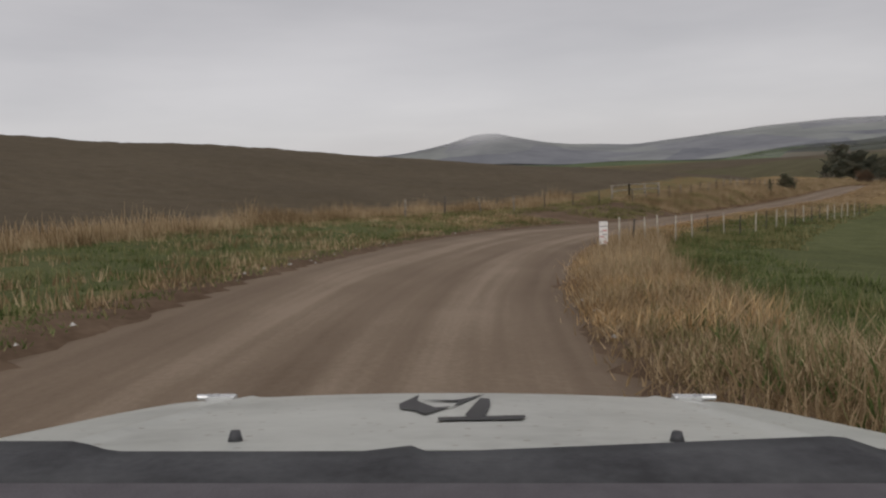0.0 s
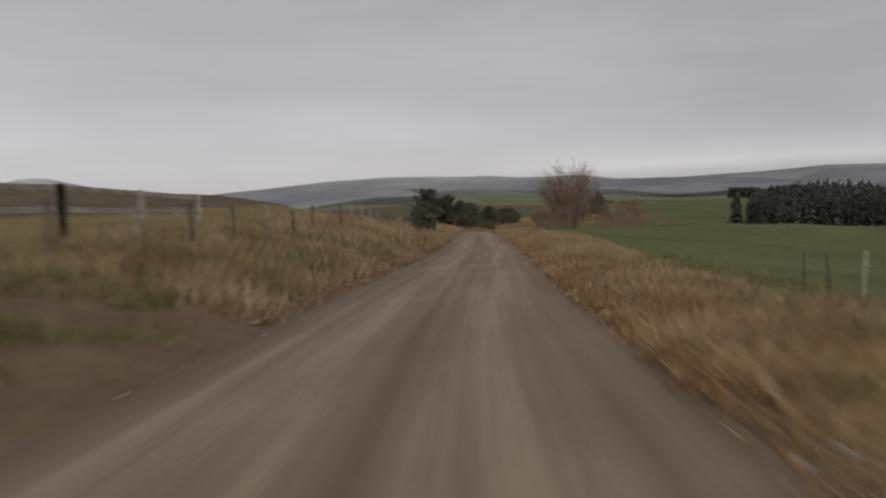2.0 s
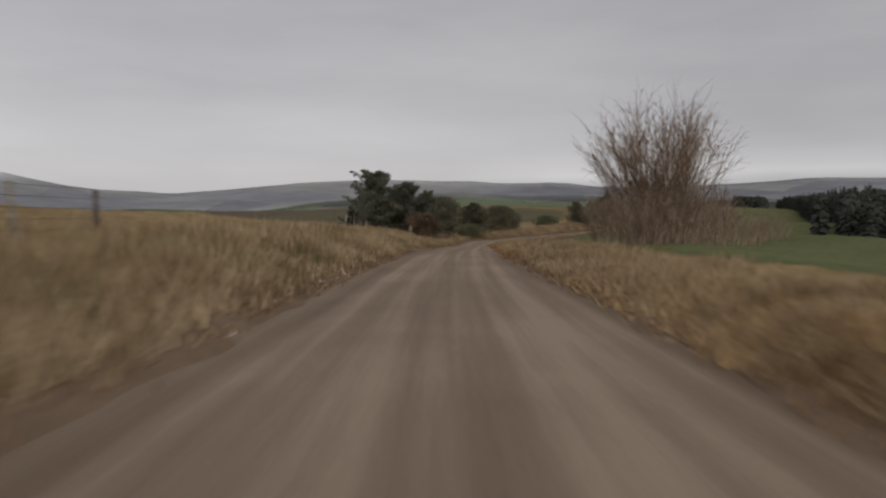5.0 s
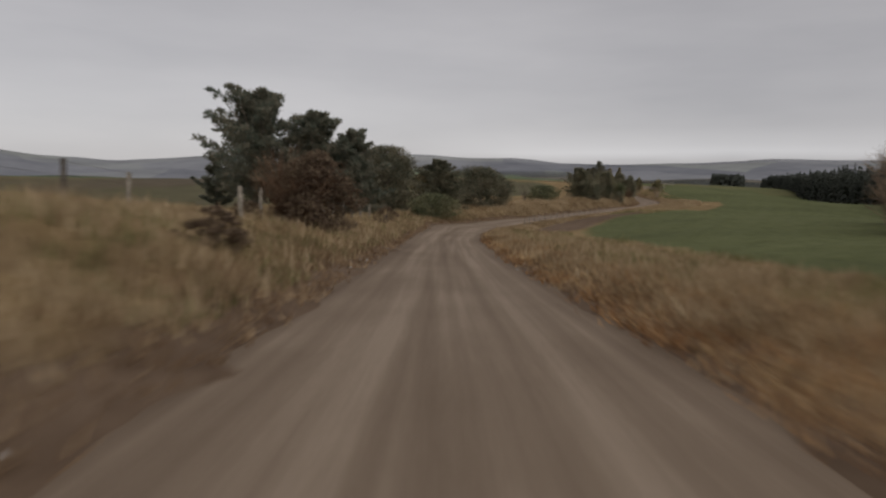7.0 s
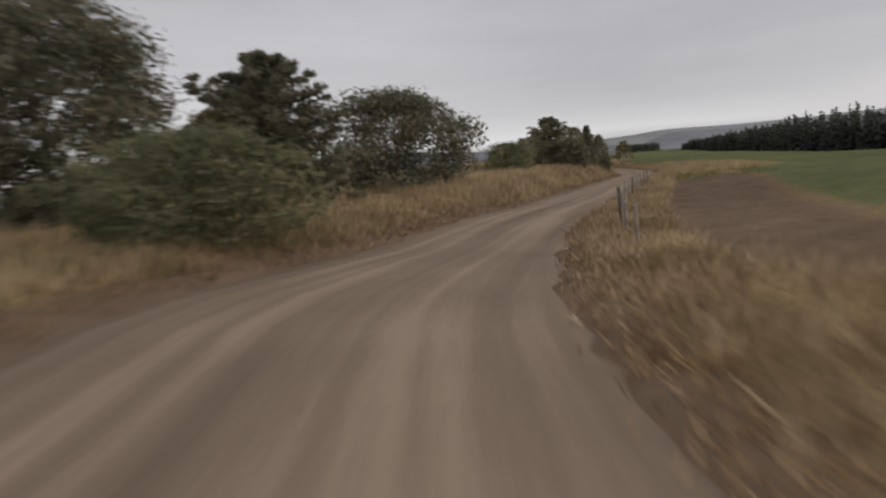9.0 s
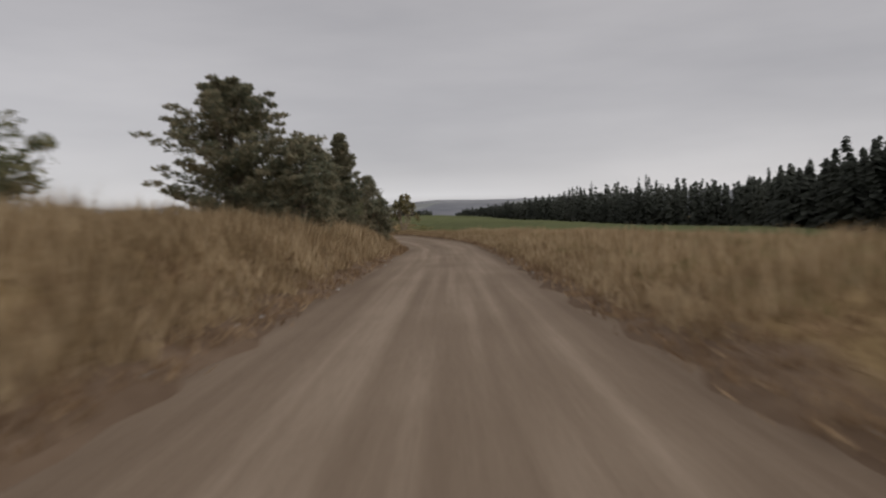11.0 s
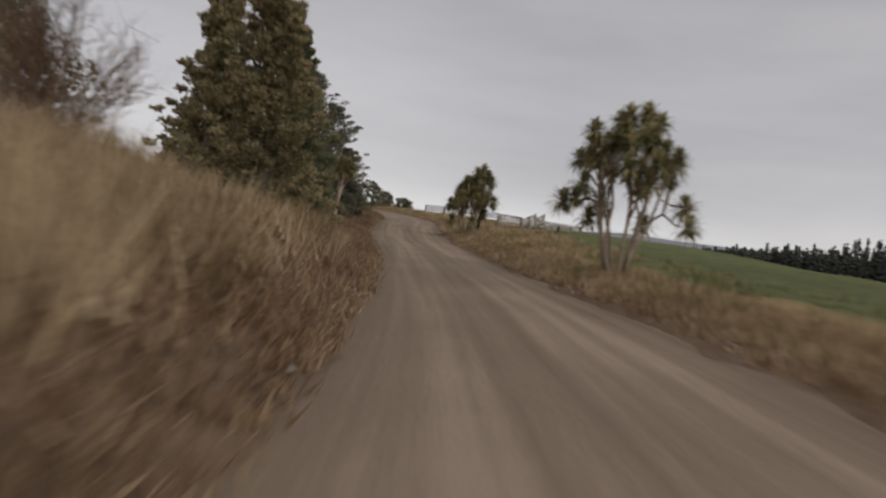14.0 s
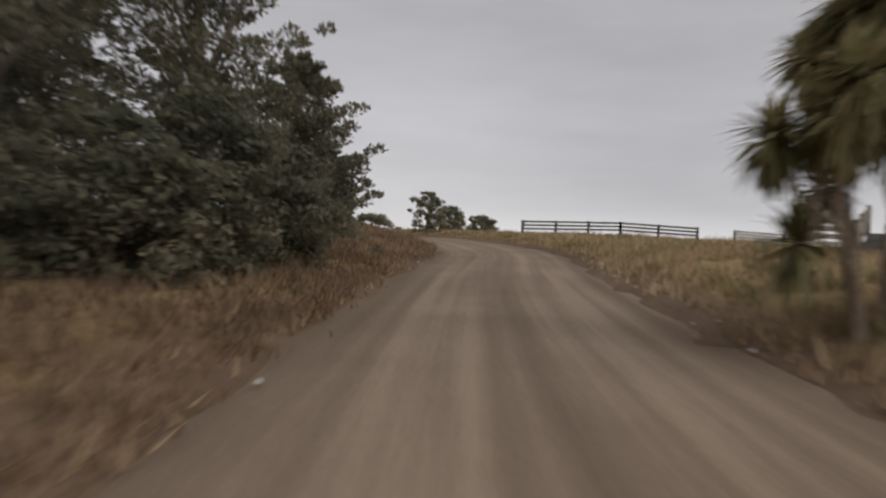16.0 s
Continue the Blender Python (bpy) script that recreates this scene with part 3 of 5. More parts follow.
    col.data.foreach_set("color", np.stack([green, crop, earth, np.ones(len(x))], 1).astype(np.float32).ravel())
    me.materials.append(land)
    return tagged(new("ground", me), "rolling farmland of dry straw grass, green pasture and brown crop", "ground", kind="structure")


build_ground()


def build_road():
    us = np.arange(-6.4, 5.21, 0.4)
    n, k = len(TS), len(us)
    keep = np.arange(0, n, 2)
    rows, uvs = [], []
    wob = lambda x, y: 0.018 * wave(x, y, 0.8, 2) + 0.012 * wave(x, y, 2.7, 4)
    for i in keep:
        x = LINE[i, 0] + SIDE[i, 0] * us
        y = LINE[i, 1] + SIDE[i, 1] * us
        left, right = np.interp(TS[i], SHAPE[:, 0], SHAPE[:, 1]), np.interp(TS[i], SHAPE[:, 0], SHAPE[:, 2])
        crown = (left + right) / 2
        z = LINE[i, 2] + bank(np.full(k, i), us) - 0.012 * np.abs(us - crown) + wob(x, y)
        z = np.where((us < left - 0.35) | (us > right + 0.35), z - 0.25, z)
        rows.append(np.stack([x, y, z], 1))
        uvs.append(np.stack([(us - crown) / (right - left) * 5.6, np.full(k, RUN[i])], 1))
    v = np.array(rows).reshape(-1, 3)
    uv = np.array(uvs).reshape(-1, 2)
    m = len(keep)
    idx = np.arange(m * k).reshape(m, k)
    f = np.stack([idx[:-1, :-1], idx[:-1, 1:], idx[1:, 1:], idx[1:, :-1]], -1).reshape(-1, 4)
    me = mesh_from("road", v, f, gravel, True)
    lay = me.uv_layers.new(name="lanes")
    lay.data.foreach_set("uv", uv[f.ravel()].astype(np.float32).ravel())
    return tagged(new("road", me), "narrow brown gravel road with paler wheel tracks", "road", kind="structure")


build_road()


def build_hills():
    """Hills that ring the farmland, their mist painted into the materials."""
    az = np.radians(np.arange(-180, 180, 1.0))
    rr = np.array([1500, 1750, 2000, 2250, 2500, 2800, 3200.0])
    prof = np.array([-0.15, 0.25, 0.62, 0.9, 1.0, 0.85, 0.3])
    rise = np.array([(-180, 90), (-75, 112), (-60, 106), (-54, 98), (-45, 88), (-41, 106), (-30, 116), (-21, 112), (-16.5, 92), (-11.6, 70), (-6.5, 84), (-2.6, 119), (-1.0, 133), (0.6, 132), (2.8, 102), (7.4, 72), (15, 66), (60, 84), (180, 90)])
    top = np.interp(np.degrees(az), rise[:, 0], rise[:, 1]) + 2.5 * np.sin(az * 23) + 1.5 * np.sin(az * 41 + 1)
    verts = []
    for a, tp in zip(az, top):
        for r, p in zip(rr, prof):
            x, y = 140 - math.sin(a) * r, 160 + math.cos(a) * r
            verts.append((x, y, -26 + p * tp * (1 + 0.04 * float(wave(x, y, 260, 3))) + 3.0 * float(wave(x, y, 90, 5)) * p))
    k, n = len(rr), len(az)
    faces = [(i * k + j, ((i + 1) % n) * k + j, ((i + 1) % n) * k + j + 1, i * k + j + 1) for i in range(n) for j in range(k - 1)]
    tagged(new("backdrop_1", mesh_from("backdrop_1", verts, faces, hazy_hill_far, True)), "long hills painted hazy grey, tops fading into low cloud", "hills", kind="structure")
    # the nearer hillside with its fields and bush
    az = np.radians(np.arange(-62, 8, 0.5))
    rr = np.array([700, 800, 900, 1000, 1100, 1250.0])
    prof = np.array([-0.3, 0.15, 0.5, 0.8, 1.0, 0.7])
    verts = []
    for a in az:
        tp = (34 + 7 * math.sin(a * 9 + 0.6) + 3 * math.sin(a * 31)) * float(np.interp(math.degrees(-a), [3, 17, 24], [0.55, 0.62, 1.0]))
        for r, p in zip(rr, prof):
            x, y = 140 - math.sin(a) * r, 160 + math.cos(a) * r
            verts.append((x, y, -24 + p * tp + 1.2 * float(wave(x, y, 70, 7)) * p))
    k, n = len(rr), len(az)
    faces = [(i * k + j, (i + 1) * k + j, (i + 1) * k + j + 1, i * k + j + 1) for i in range(n - 1) for j in range(k - 1)]
    tagged(new("backdrop_2", mesh_from("backdrop_2", verts, faces, hazy_hill_near, True)), "nearer hillside of dull fields and dark bush, faint haze painted in", "hills", kind="structure")


build_hills()

# ---------------------------------------------------------------- helpers for things


def thing(name, x, y, z, rz=0.0, label="", category="", group="", kind=""):
    ob = new(name)
    ob.empty_display_size = 0.2
    ob.matrix_world = pose(x, y, z, 0, 0, rz)
    return tagged(ob, label, category, group, kind)


def under(name, me, parent, label=""):
    ob = new(name, me)
    ob.parent = parent
    return tagged(ob, label) if label else ob


def part(name, bm, mat, parent, label="", smooth=False):
    me = bpy.data.meshes.new(name)
    bm.to_mesh(me)
    bm.free()
    me.materials.append(mat)
    if smooth:
        me.polygons.foreach_set("use_smooth", [True] * len(me.polygons))
    return under(name, me, parent, label)


def box(bm, x0, x1, y0, y1, z0, z1, turn=None):
    r = bmesh.ops.create_cube(bm, size=1.0)
    m = Matrix.Translation(((x0 + x1) / 2, (y0 + y1) / 2, (z0 + z1) / 2)) @ Matrix.Diagonal((x1 - x0, y1 - y0, z1 - z0, 1))
    bmesh.ops.transform(bm, matrix=(turn @ m) if turn else m, verts=r["verts"])
    return r["verts"]


def tube(verts, faces, pts, radii, sides=6, cap=True):
    """Adds a tapered tube along pts to the lists."""
    pts = [Vector(p) for p in pts]
    base = len(verts)
    for i, p in enumerate(pts):
        d = (pts[min(i + 1, len(pts) - 1)] - pts[max(i - 1, 0)]).normalized()
        a = d.orthogonal().normalized()
        if abs(d.z) > 0.3:
            a = (Vector((1, 0, 0)) - d * d.x).normalized()
        b = d.cross(a)
        for k in range(sides):
            w = 2 * math.pi * k / sides
            verts.append(tuple(p + (a * math.cos(w) + b * math.sin(w)) * radii[i]))
    for i in range(len(pts) - 1):
        for k in range(sides):
            q = (k + 1) % sides
            faces.append((base + i * sides + k, base + i * sides + q, base + (i + 1) * sides + q, base + (i + 1) * sides + k))
    if cap:
        faces.append(tuple(base + (len(pts) - 1) * sides + k for k in range(sides)))


def leaves(centers, spread, per, size, slim=0.5, flat=1.0, droop=0.0, seed=1, spiky=False):
    """Many small diamond leaves about the given clump centres, as verts and faces."""
    g = np.random.default_rng(seed)
    n = len(centers) * per
    c = np.repeat(np.asarray(centers), per, 0)
    sp = np.repeat(np.asarray(spread, float) * np.ones(len(centers)), per)[:, None]
    way = g.normal(size=(n, 3))
    way /= np.linalg.norm(way, axis=1)[:, None]
    off = way * (0.45 + 0.55 * g.uniform(0, 1, n)[:, None] ** 0.7) * sp * np.array([1, 1, flat]) * 1.05
    c = c + off
    nrm = way + g.normal(size=(n, 3)) * 0.45 + np.array([0, 0, 0.25])
    nrm /= np.linalg.norm(nrm, axis=1)[:, None]
    a = np.cross(nrm, g.normal(size=(n, 3)) + np.array([0, 0, droop]))
    a /= np.linalg.norm(a, axis=1)[:, None]
    b = np.cross(nrm, a)
    if spiky:
        a = way + g.normal(size=(n, 3)) * 0.35 + np.array([0, 0, 0.45])
        a /= np.linalg.norm(a, axis=1)[:, None]
        b = np.cross(a, nrm + g.normal(size=(n, 3)) * 0.5)
        b /= np.linalg.norm(b, axis=1)[:, None]
    ln = (size * g.uniform(0.6, 1.4, n))[:, None]
    v = np.stack([c - a * ln * 0.5, c + b * ln * slim * 0.5, c + a * ln * 0.5, c - b * ln * slim * 0.5], 1).reshape(-1, 3)
    return v, np.arange(n * 4).reshape(-1, 4)


def quick_mesh(name, v, f, mat):
    """A mesh of quads from arrays."""
    me = bpy.data.meshes.new(name)
    me.vertices.add(len(v))
    me.vertices.foreach_set("co", np.asarray(v, np.float32).ravel())
    me.loops.add(f.size)
    me.loops.foreach_set("vertex_index", np.asarray(f, np.int32).ravel())
    me.polygons.add(len(f))
    me.polygons.foreach_set("loop_start", np.arange(0, f.size, f.shape[1], dtype=np.int32))
    me.update(calc_edges=True)
    me.materials.append(mat)
    return me


def profile(kind, f):
    """Crown radius, 0 to 1, at the fraction f of its height."""
    if kind == "round":
        return np.maximum(np.sqrt(np.clip(1 - (2 * f - 0.9) ** 2 / 1.25, 0.03, 1)), 0.82 * (f < 0.3))
    if kind == "cone":
        return np.clip(1.02 - f, 0.02, 1) ** 0.8 * np.clip(0.4 + f * 5, 0, 1)
    if kind == "pine":
        return np.clip(1.1 - f, 0.06, 1) ** 0.55 * np.clip(0.6 + 2.2 * f, 0, 1)
    if kind == "tier":
        return np.sqrt(np.clip(1 - (2 * f - 0.7) ** 2 / 1.72, 0.02, 1)) * (0.9 + 0.14 * np.sin(f * 26))
    if kind == "column":
        return np.clip(1.15 * (1 - f ** 3) * np.clip(0.55 + 2 * f, 0, 1), 0.12, 1)
    return np.clip(1 - np.abs(f - 0.4) ** 2 * 2.0, 0.1, 1)


def tree(name, label, t, u, h, w, kind="round", mat=None, clear=0.08, clumps=150, per=45, leaf=0.24, slim=0.45, flat=0.6, seed=1, sink=0.15, category="tree", group="", lean=0.0, wood=None, dense=1.0):
    """A tapered trunk with limbs and a crown of many small leaves in clumps, uneven in outline."""
    g = np.random.default_rng(seed)
    x, y, z = spot(t, u)
    ob = thing(name, x, y, z - sink, 0, label, category, group)
    wood = wood or bark
    tv, tf = [], []
    top = h * (0.93 if kind in ("cone", "column") else 0.7)
    bend = [(g.normal() * 0.03 * h * k / 4 + lean * k / 4, g.normal() * 0.03 * h * k / 4, top * k / 5) for k in range(6)]
    bend[0] = (0, 0, 0)
    r0 = 0.022 * h + 0.035 * w * 0.5
    tube(tv, tf, bend, [r0 * (1 - 0.17 * k) for k in range(6)], 8)
    cents, spreads = [], []
    ang0 = g.uniform(0, 6.28, 6)
    layered = kind in ("pine", "tier", "cone")
    joints = 5 if layered else 1
    for k in range(clumps // joints):
        f = (k + g.uniform(0, 1)) / (clumps // joints) if layered else g.uniform(0, 1) ** 0.9
        a = 2.39996 * k + g.normal() * 0.5 if layered else g.uniform(0, 6.283)
        lob = 1 + (0.2 if layered else 0.28) * np.sin(3 * a + ang0[0] + 2.5 * f) + 0.16 * np.sin(5 * a + ang0[1] - 6 * f) + 0.14 * np.sin(11 * f + ang0[2] + 2 * a)
        zz = h * (clear + (1 - clear) * f)
        if not layered:
            r = profile(kind, f) * w / 2 * lob * (g.uniform(0.35, 1.0) ** 0.5) * 0.92
            cents.append((r * math.cos(a) + lean * f, r * math.sin(a), min(zz + g.normal() * 0.03 * h, 0.97 * h)))
            spreads.append(w * 0.115 * g.uniform(0.6, 1.45))
            continue
        # a bough of clumps that thin out to a pointed tip
        r = profile(kind, f) * w / 2 * (lob if kind == "pine" else 0.5 + 0.5 * lob) * g.uniform(0.75, 1.12)
        lift = {"pine": 0.34, "tier": 0.16, "cone": 0.1}[kind] * r + g.normal() * 0.05 * r
        sag = {"pine": 0.0, "tier": 0.1, "cone": 0.3}[kind] * r
        curl = g.normal() * 0.25
        for j in range(joints):
            q = 0.22 + 0.78 * j / (joints - 1)
            cents.append((r * q * math.cos(a + curl * q) + lean * f, r * q * math.sin(a + curl * q), min(zz - 0.06 * h + lift * q ** 1.6 - sag * math.sin(3.1 * q), 0.985 * h)))
            spreads.append(w * (0.135 - 0.085 * q) * g.uniform(0.75, 1.35) * (0.6 + 0.4 * profile(kind, f)))
    # limbs reach out to some of the clumps
    for c in cents[max(joints - 2, 0)::joints * max(1, clumps // joints // 22)]:
        zb = min(max(c[2] * 0.62 - 0.05 * h, 0.1 * h), top * 0.95)
        k = zb / top * 5
        i = min(int(k), 4)
        b0 = Vector(bend[i]).lerp(Vector(bend[i + 1]), k - i)
        mid = b0.lerp(Vector(c), 0.55) + Vector((0, 0, 0.06 * h * g.uniform(-0.2, 1)))
        lv, lf = [], []
        tube(lv, lf, [b0, mid, c], [r0 * 0.24, r0 * 0.13, r0 * 0.03], 5)
        under("limb", mesh_from("limb", lv, lf, wood, True), ob)
    under("trunk", mesh_from("trunk", tv, tf, wood, True), ob)
    v, f = leaves(cents, spreads, int(per * dense), leaf, slim, flat, 0.1, seed + 50, layered)
    tagged(under("crown", quick_mesh("crown", v, f, mat or dark_leaf), ob), kind="stuff")
    return ob


def bare_bush(name, label, t, u, h, w, stems=26, seed=1, mat=None, upright=0.75, twigs=9, sub=4, category="shrub", thick=1.0, foot=0.22):
    """Leafless stems that fork upward into fine twigs."""
    g = np.random.default_rng(seed)
    x, y, z = spot(t, u)
    ob = thing(name, x, y, z - 0.1, 0, label, category)
    tv, tf = [], []
    for _ in range(stems):
        sv, sf = [], []
        a, r = g.uniform(0, 6.283), g.uniform(0.1, 1) ** 0.6
        out = Vector((math.cos(a), math.sin(a), 0)) * r * w / 2
        root = out * foot
        hh = h * (1 - 0.35 * r * r) * g.uniform(0.72, 1.0)
        pts = [root.copy()]
        for k in range(1, 5):
            q = k / 4
            pts.append(root + (out - root) * q ** (1.0 / upright * 0.9) + Vector((g.normal() * 0.02 * h, g.normal() * 0.02 * h, hh * q)))
        rad = 0.011 * h * g.uniform(0.6, 1.1) * thick
        tube(sv, sf, pts, [rad, rad * 0.75, rad * 0.5, rad * 0.3, rad * 0.1], 5, False)
        under("stem", mesh_from("stem", sv, sf, mat or twig, True), ob)
        for _ in range(twigs):
            q = g.uniform(0.15, 0.95)
            i = min(int(q * 4), 3)
            b0 = pts[i].lerp(pts[i + 1], q * 4 - i)
            d = Vector((math.cos(a) * r + g.normal() * 0.7, math.sin(a) * r + g.normal() * 0.7, g.uniform(0.8, 2.2))).normalized()
            ln = h * g.uniform(0.12, 0.26)
            e = b0 + d * ln
            tube(tv, tf, [b0, b0.lerp(e, 0.5) + Vector((0, 0, -0.02 * h)), e], [rad * 0.34, rad * 0.22, rad * 0.08], 3, False)
            for _ in range(sub):
                s0 = b0.lerp(e, g.uniform(0.2, 0.95))
                d2 = (d + Vector(g.normal(size=3) * 0.55)).normalized()
                tube(tv, tf, [s0, s0 + d2 * ln * g.uniform(0.3, 0.7)], [rad * 0.17, rad * 0.06], 3, False)
    tagged(under("brushwood", mesh_from("brushwood", tv, tf, mat or twig), ob), kind="stuff")
    return ob


def cabbage_tree(label, t, u, h, w, heads=18, trunks=5, seed=1, blade=0.62, per=95, low=0.38, skirt=0.0, girth=1.0, lean=(0.0, 0.0), spread=0.1):
    """Pale stems that splay from one foot, fork twice, and end in round heads of long sword leaves."""
    g = np.random.default_rng(seed)
    x, y, z = spot(t, u)
    ob = thing("cabbage_tree", x, y, z - 0.1, 0, label, "tree", "cabbage trees along the road")
    rad = 0.019 * h * girth
    turn = g.uniform(0, 6.283)
    sheaf = [[] for _ in range(trunks)]
    for k in range(heads):
        a = turn + k * 2.39996 + g.normal() * 0.2
        q = math.sqrt((k + 0.6) / heads)
        r = w / 2 * 0.84 * q * g.uniform(0.85, 1.1)
        top = 0.95 - (0.95 - low) * q ** 2.2 * g.uniform(0.35, 1.15) - 0.16 * g.uniform(0, 1)
        tip = Vector((math.cos(a) * r + lean[0], math.sin(a) * r + lean[1], h * max(low, top) - blade * 0.35))
        sheaf[int(((a - turn) % 6.283) / 6.283 * trunks) % trunks].append(tip)
    for k, tips in enumerate(sheaf):
        if not tips:
            continue
        a = turn + 6.283 * (k + 0.5) / trunks
        foot = Vector((math.cos(a), math.sin(a), 0)) * w * spread * g.uniform(0.5, 1.2) * (trunks > 1)
        mean = sum(tips, Vector()) / len(tips)
        crotch = foot.lerp(mean, 0.5)
        crotch.z = h * g.uniform(0.24, 0.4) if len(tips) > 1 else mean.z * 0.55
        tv, tf = [], []
        mid = foot.lerp(crotch, 0.5) + Vector((g.normal() * 0.05, g.normal() * 0.05, 0))
        tube(tv, tf, [foot, mid, crotch], [rad * 1.35, rad, rad * 0.85], 8)
        tips.sort(key=lambda p: math.atan2(p.y, p.x))
        for i in range(0, len(tips), 3):
            some = tips[i:i + 3]
            knot = crotch.lerp(sum(some, Vector()) / len(some), 0.5) + Vector((0, 0, -0.03 * h))
            tube(tv, tf, [crotch, crotch.lerp(knot, 0.5) + Vector((g.normal() * 0.05, g.normal() * 0.05, 0)), knot], [rad * 0.8, rad * 0.68, rad * 0.62], 6)
            for tip in some:
                tube(tv, tf, [knot, knot.lerp(tip, 0.5) + Vector((0, 0, -0.04 * h * g.uniform(0, 1))), tip], [rad * 0.6, rad * 0.5, rad * 0.42], 6)
        under("trunk", mesh_from("trunk", tv, tf, pale_bark, True), ob, "pale corky forking stem")
        for tip in tips:
            v, f = sword_head(g, tip, blade * g.uniform(0.8, 1.12), per, skirt)
            under("leaf_head", quick_mesh("leaf_head", v, f, sword_leaf), ob, "round head of long grey-green sword leaves")
    return ob


def sword_head(g, tip, blade, per, skirt):
    n = per
    a = g.uniform(0, 6.283, n)
    el = np.radians(g.uniform(-55 - 30 * skirt, 85, n))
    ln = blade * g.uniform(0.7, 1.15, n)
    d = np.stack([np.cos(a) * np.cos(el), np.sin(a) * np.cos(el), np.sin(el)], 1)
    side = np.stack([-np.sin(a), np.cos(a), np.zeros(n)], 1)
    wd = 0.026 * g.uniform(0.8, 1.4, n)[:, None]
    t0 = np.array(tip)[None] + d * 0.05
    m = t0 + d * ln[:, None] * 0.55
    e = t0 + d * ln[:, None] + np.array([0, 0, -1]) * (ln * 0.22)[:, None]
    v = np.stack([t0 - side * wd, t0 + side * wd, m + side * wd, m - side * wd, e + side * wd * 0.15, e - side * wd * 0.15], 1).reshape(-1, 3)
    b = (np.arange(n) * 6)[:, None]
    f = np.concatenate([b + np.array([[0, 1, 2, 3]]), b + np.array([[3, 2, 4, 5]])], 0)
    return v, f


def fence(name, label, stops, gap, tall, wires, mat=None, thick=0.055, category="fence", seed=3, square=False, tops=1.0, lean=0.03):
    """Posts along a line of (station, offset) stops, each post a part, with strained wires."""
    g = np.random.default_rng(seed)
    ts, us = np.array(stops).T
    dense = np.linspace(ts[0], ts[-1], 400)
    pts = np.array([spot_xy(t, np.interp(t, ts, us)) for t in dense])
    run = np.concatenate([[0], np.cumsum(np.hypot(*np.diff(pts, axis=0).T))])
    marks = np.arange(0, run[-1] + 0.01, gap)
    px = np.interp(marks, run, pts[:, 0])
    py = np.interp(marks, run, pts[:, 1])
    pz = height(px, py)
    ob = thing(name, px[0], py[0], pz[0], 0, label, category)
    o = np.array([px[0], py[0], pz[0]])
    shared = []
    for k in range(4):
        v, f = [], []
        hh = tall * g.uniform(0.92, 1.06)
        th = thick * g.uniform(0.75, 1.2)
        sx, sy = g.normal() * lean, g.normal() * lean
        tube(v, f, [(0, 0, -0.35), (sx * 0.5, sy * 0.5, hh * 0.5), (sx, sy, hh - 0.01), (sx, sy, hh)], [th, th, th * 0.95, th * 0.7], 6)
        shared.append(mesh_from("post", v, f, (mat or [post_wood, dark_wood])[k % 2]))
    heads = []
    for k in range(len(marks)):
        me = shared[int(g.integers(0, 4))]
        p = under("post", me, ob)
        p.matrix_basis = pose(px[k] - o[0], py[k] - o[1], pz[k] - o[2], g.normal() * 1.5, g.normal() * 1.5, g.uniform(0, 360))
        heads.append((px[k] - o[0], py[k] - o[1], pz[k] - o[2]))
    for q in range(wires):
        hz = tall * (0.25 + 0.68 * q / max(wires - 1, 1))
        v, f = [], []
        tube(v, f, [(a, b, c + hz) for a, b, c in heads], [0.005] * len(heads), 3, False)
        under("wire", mesh_from("wire", v, f, wire_steel), ob)
    return ob


def spot_xy(t, u):
    i = np.interp(t, TS, np.arange(len(TS)))
    a, f = int(i), i - int(i)
    b = min(a + 1, len(TS) - 1)
    c = LINE[a, :2] * (1 - f) + LINE[b, :2] * f
    s = SIDE[a] * (1 - f) + SIDE[b] * f
    return c[0] + s[0] * u, c[1] + s[1] * u


# ---------------------------------------------------------------- grass


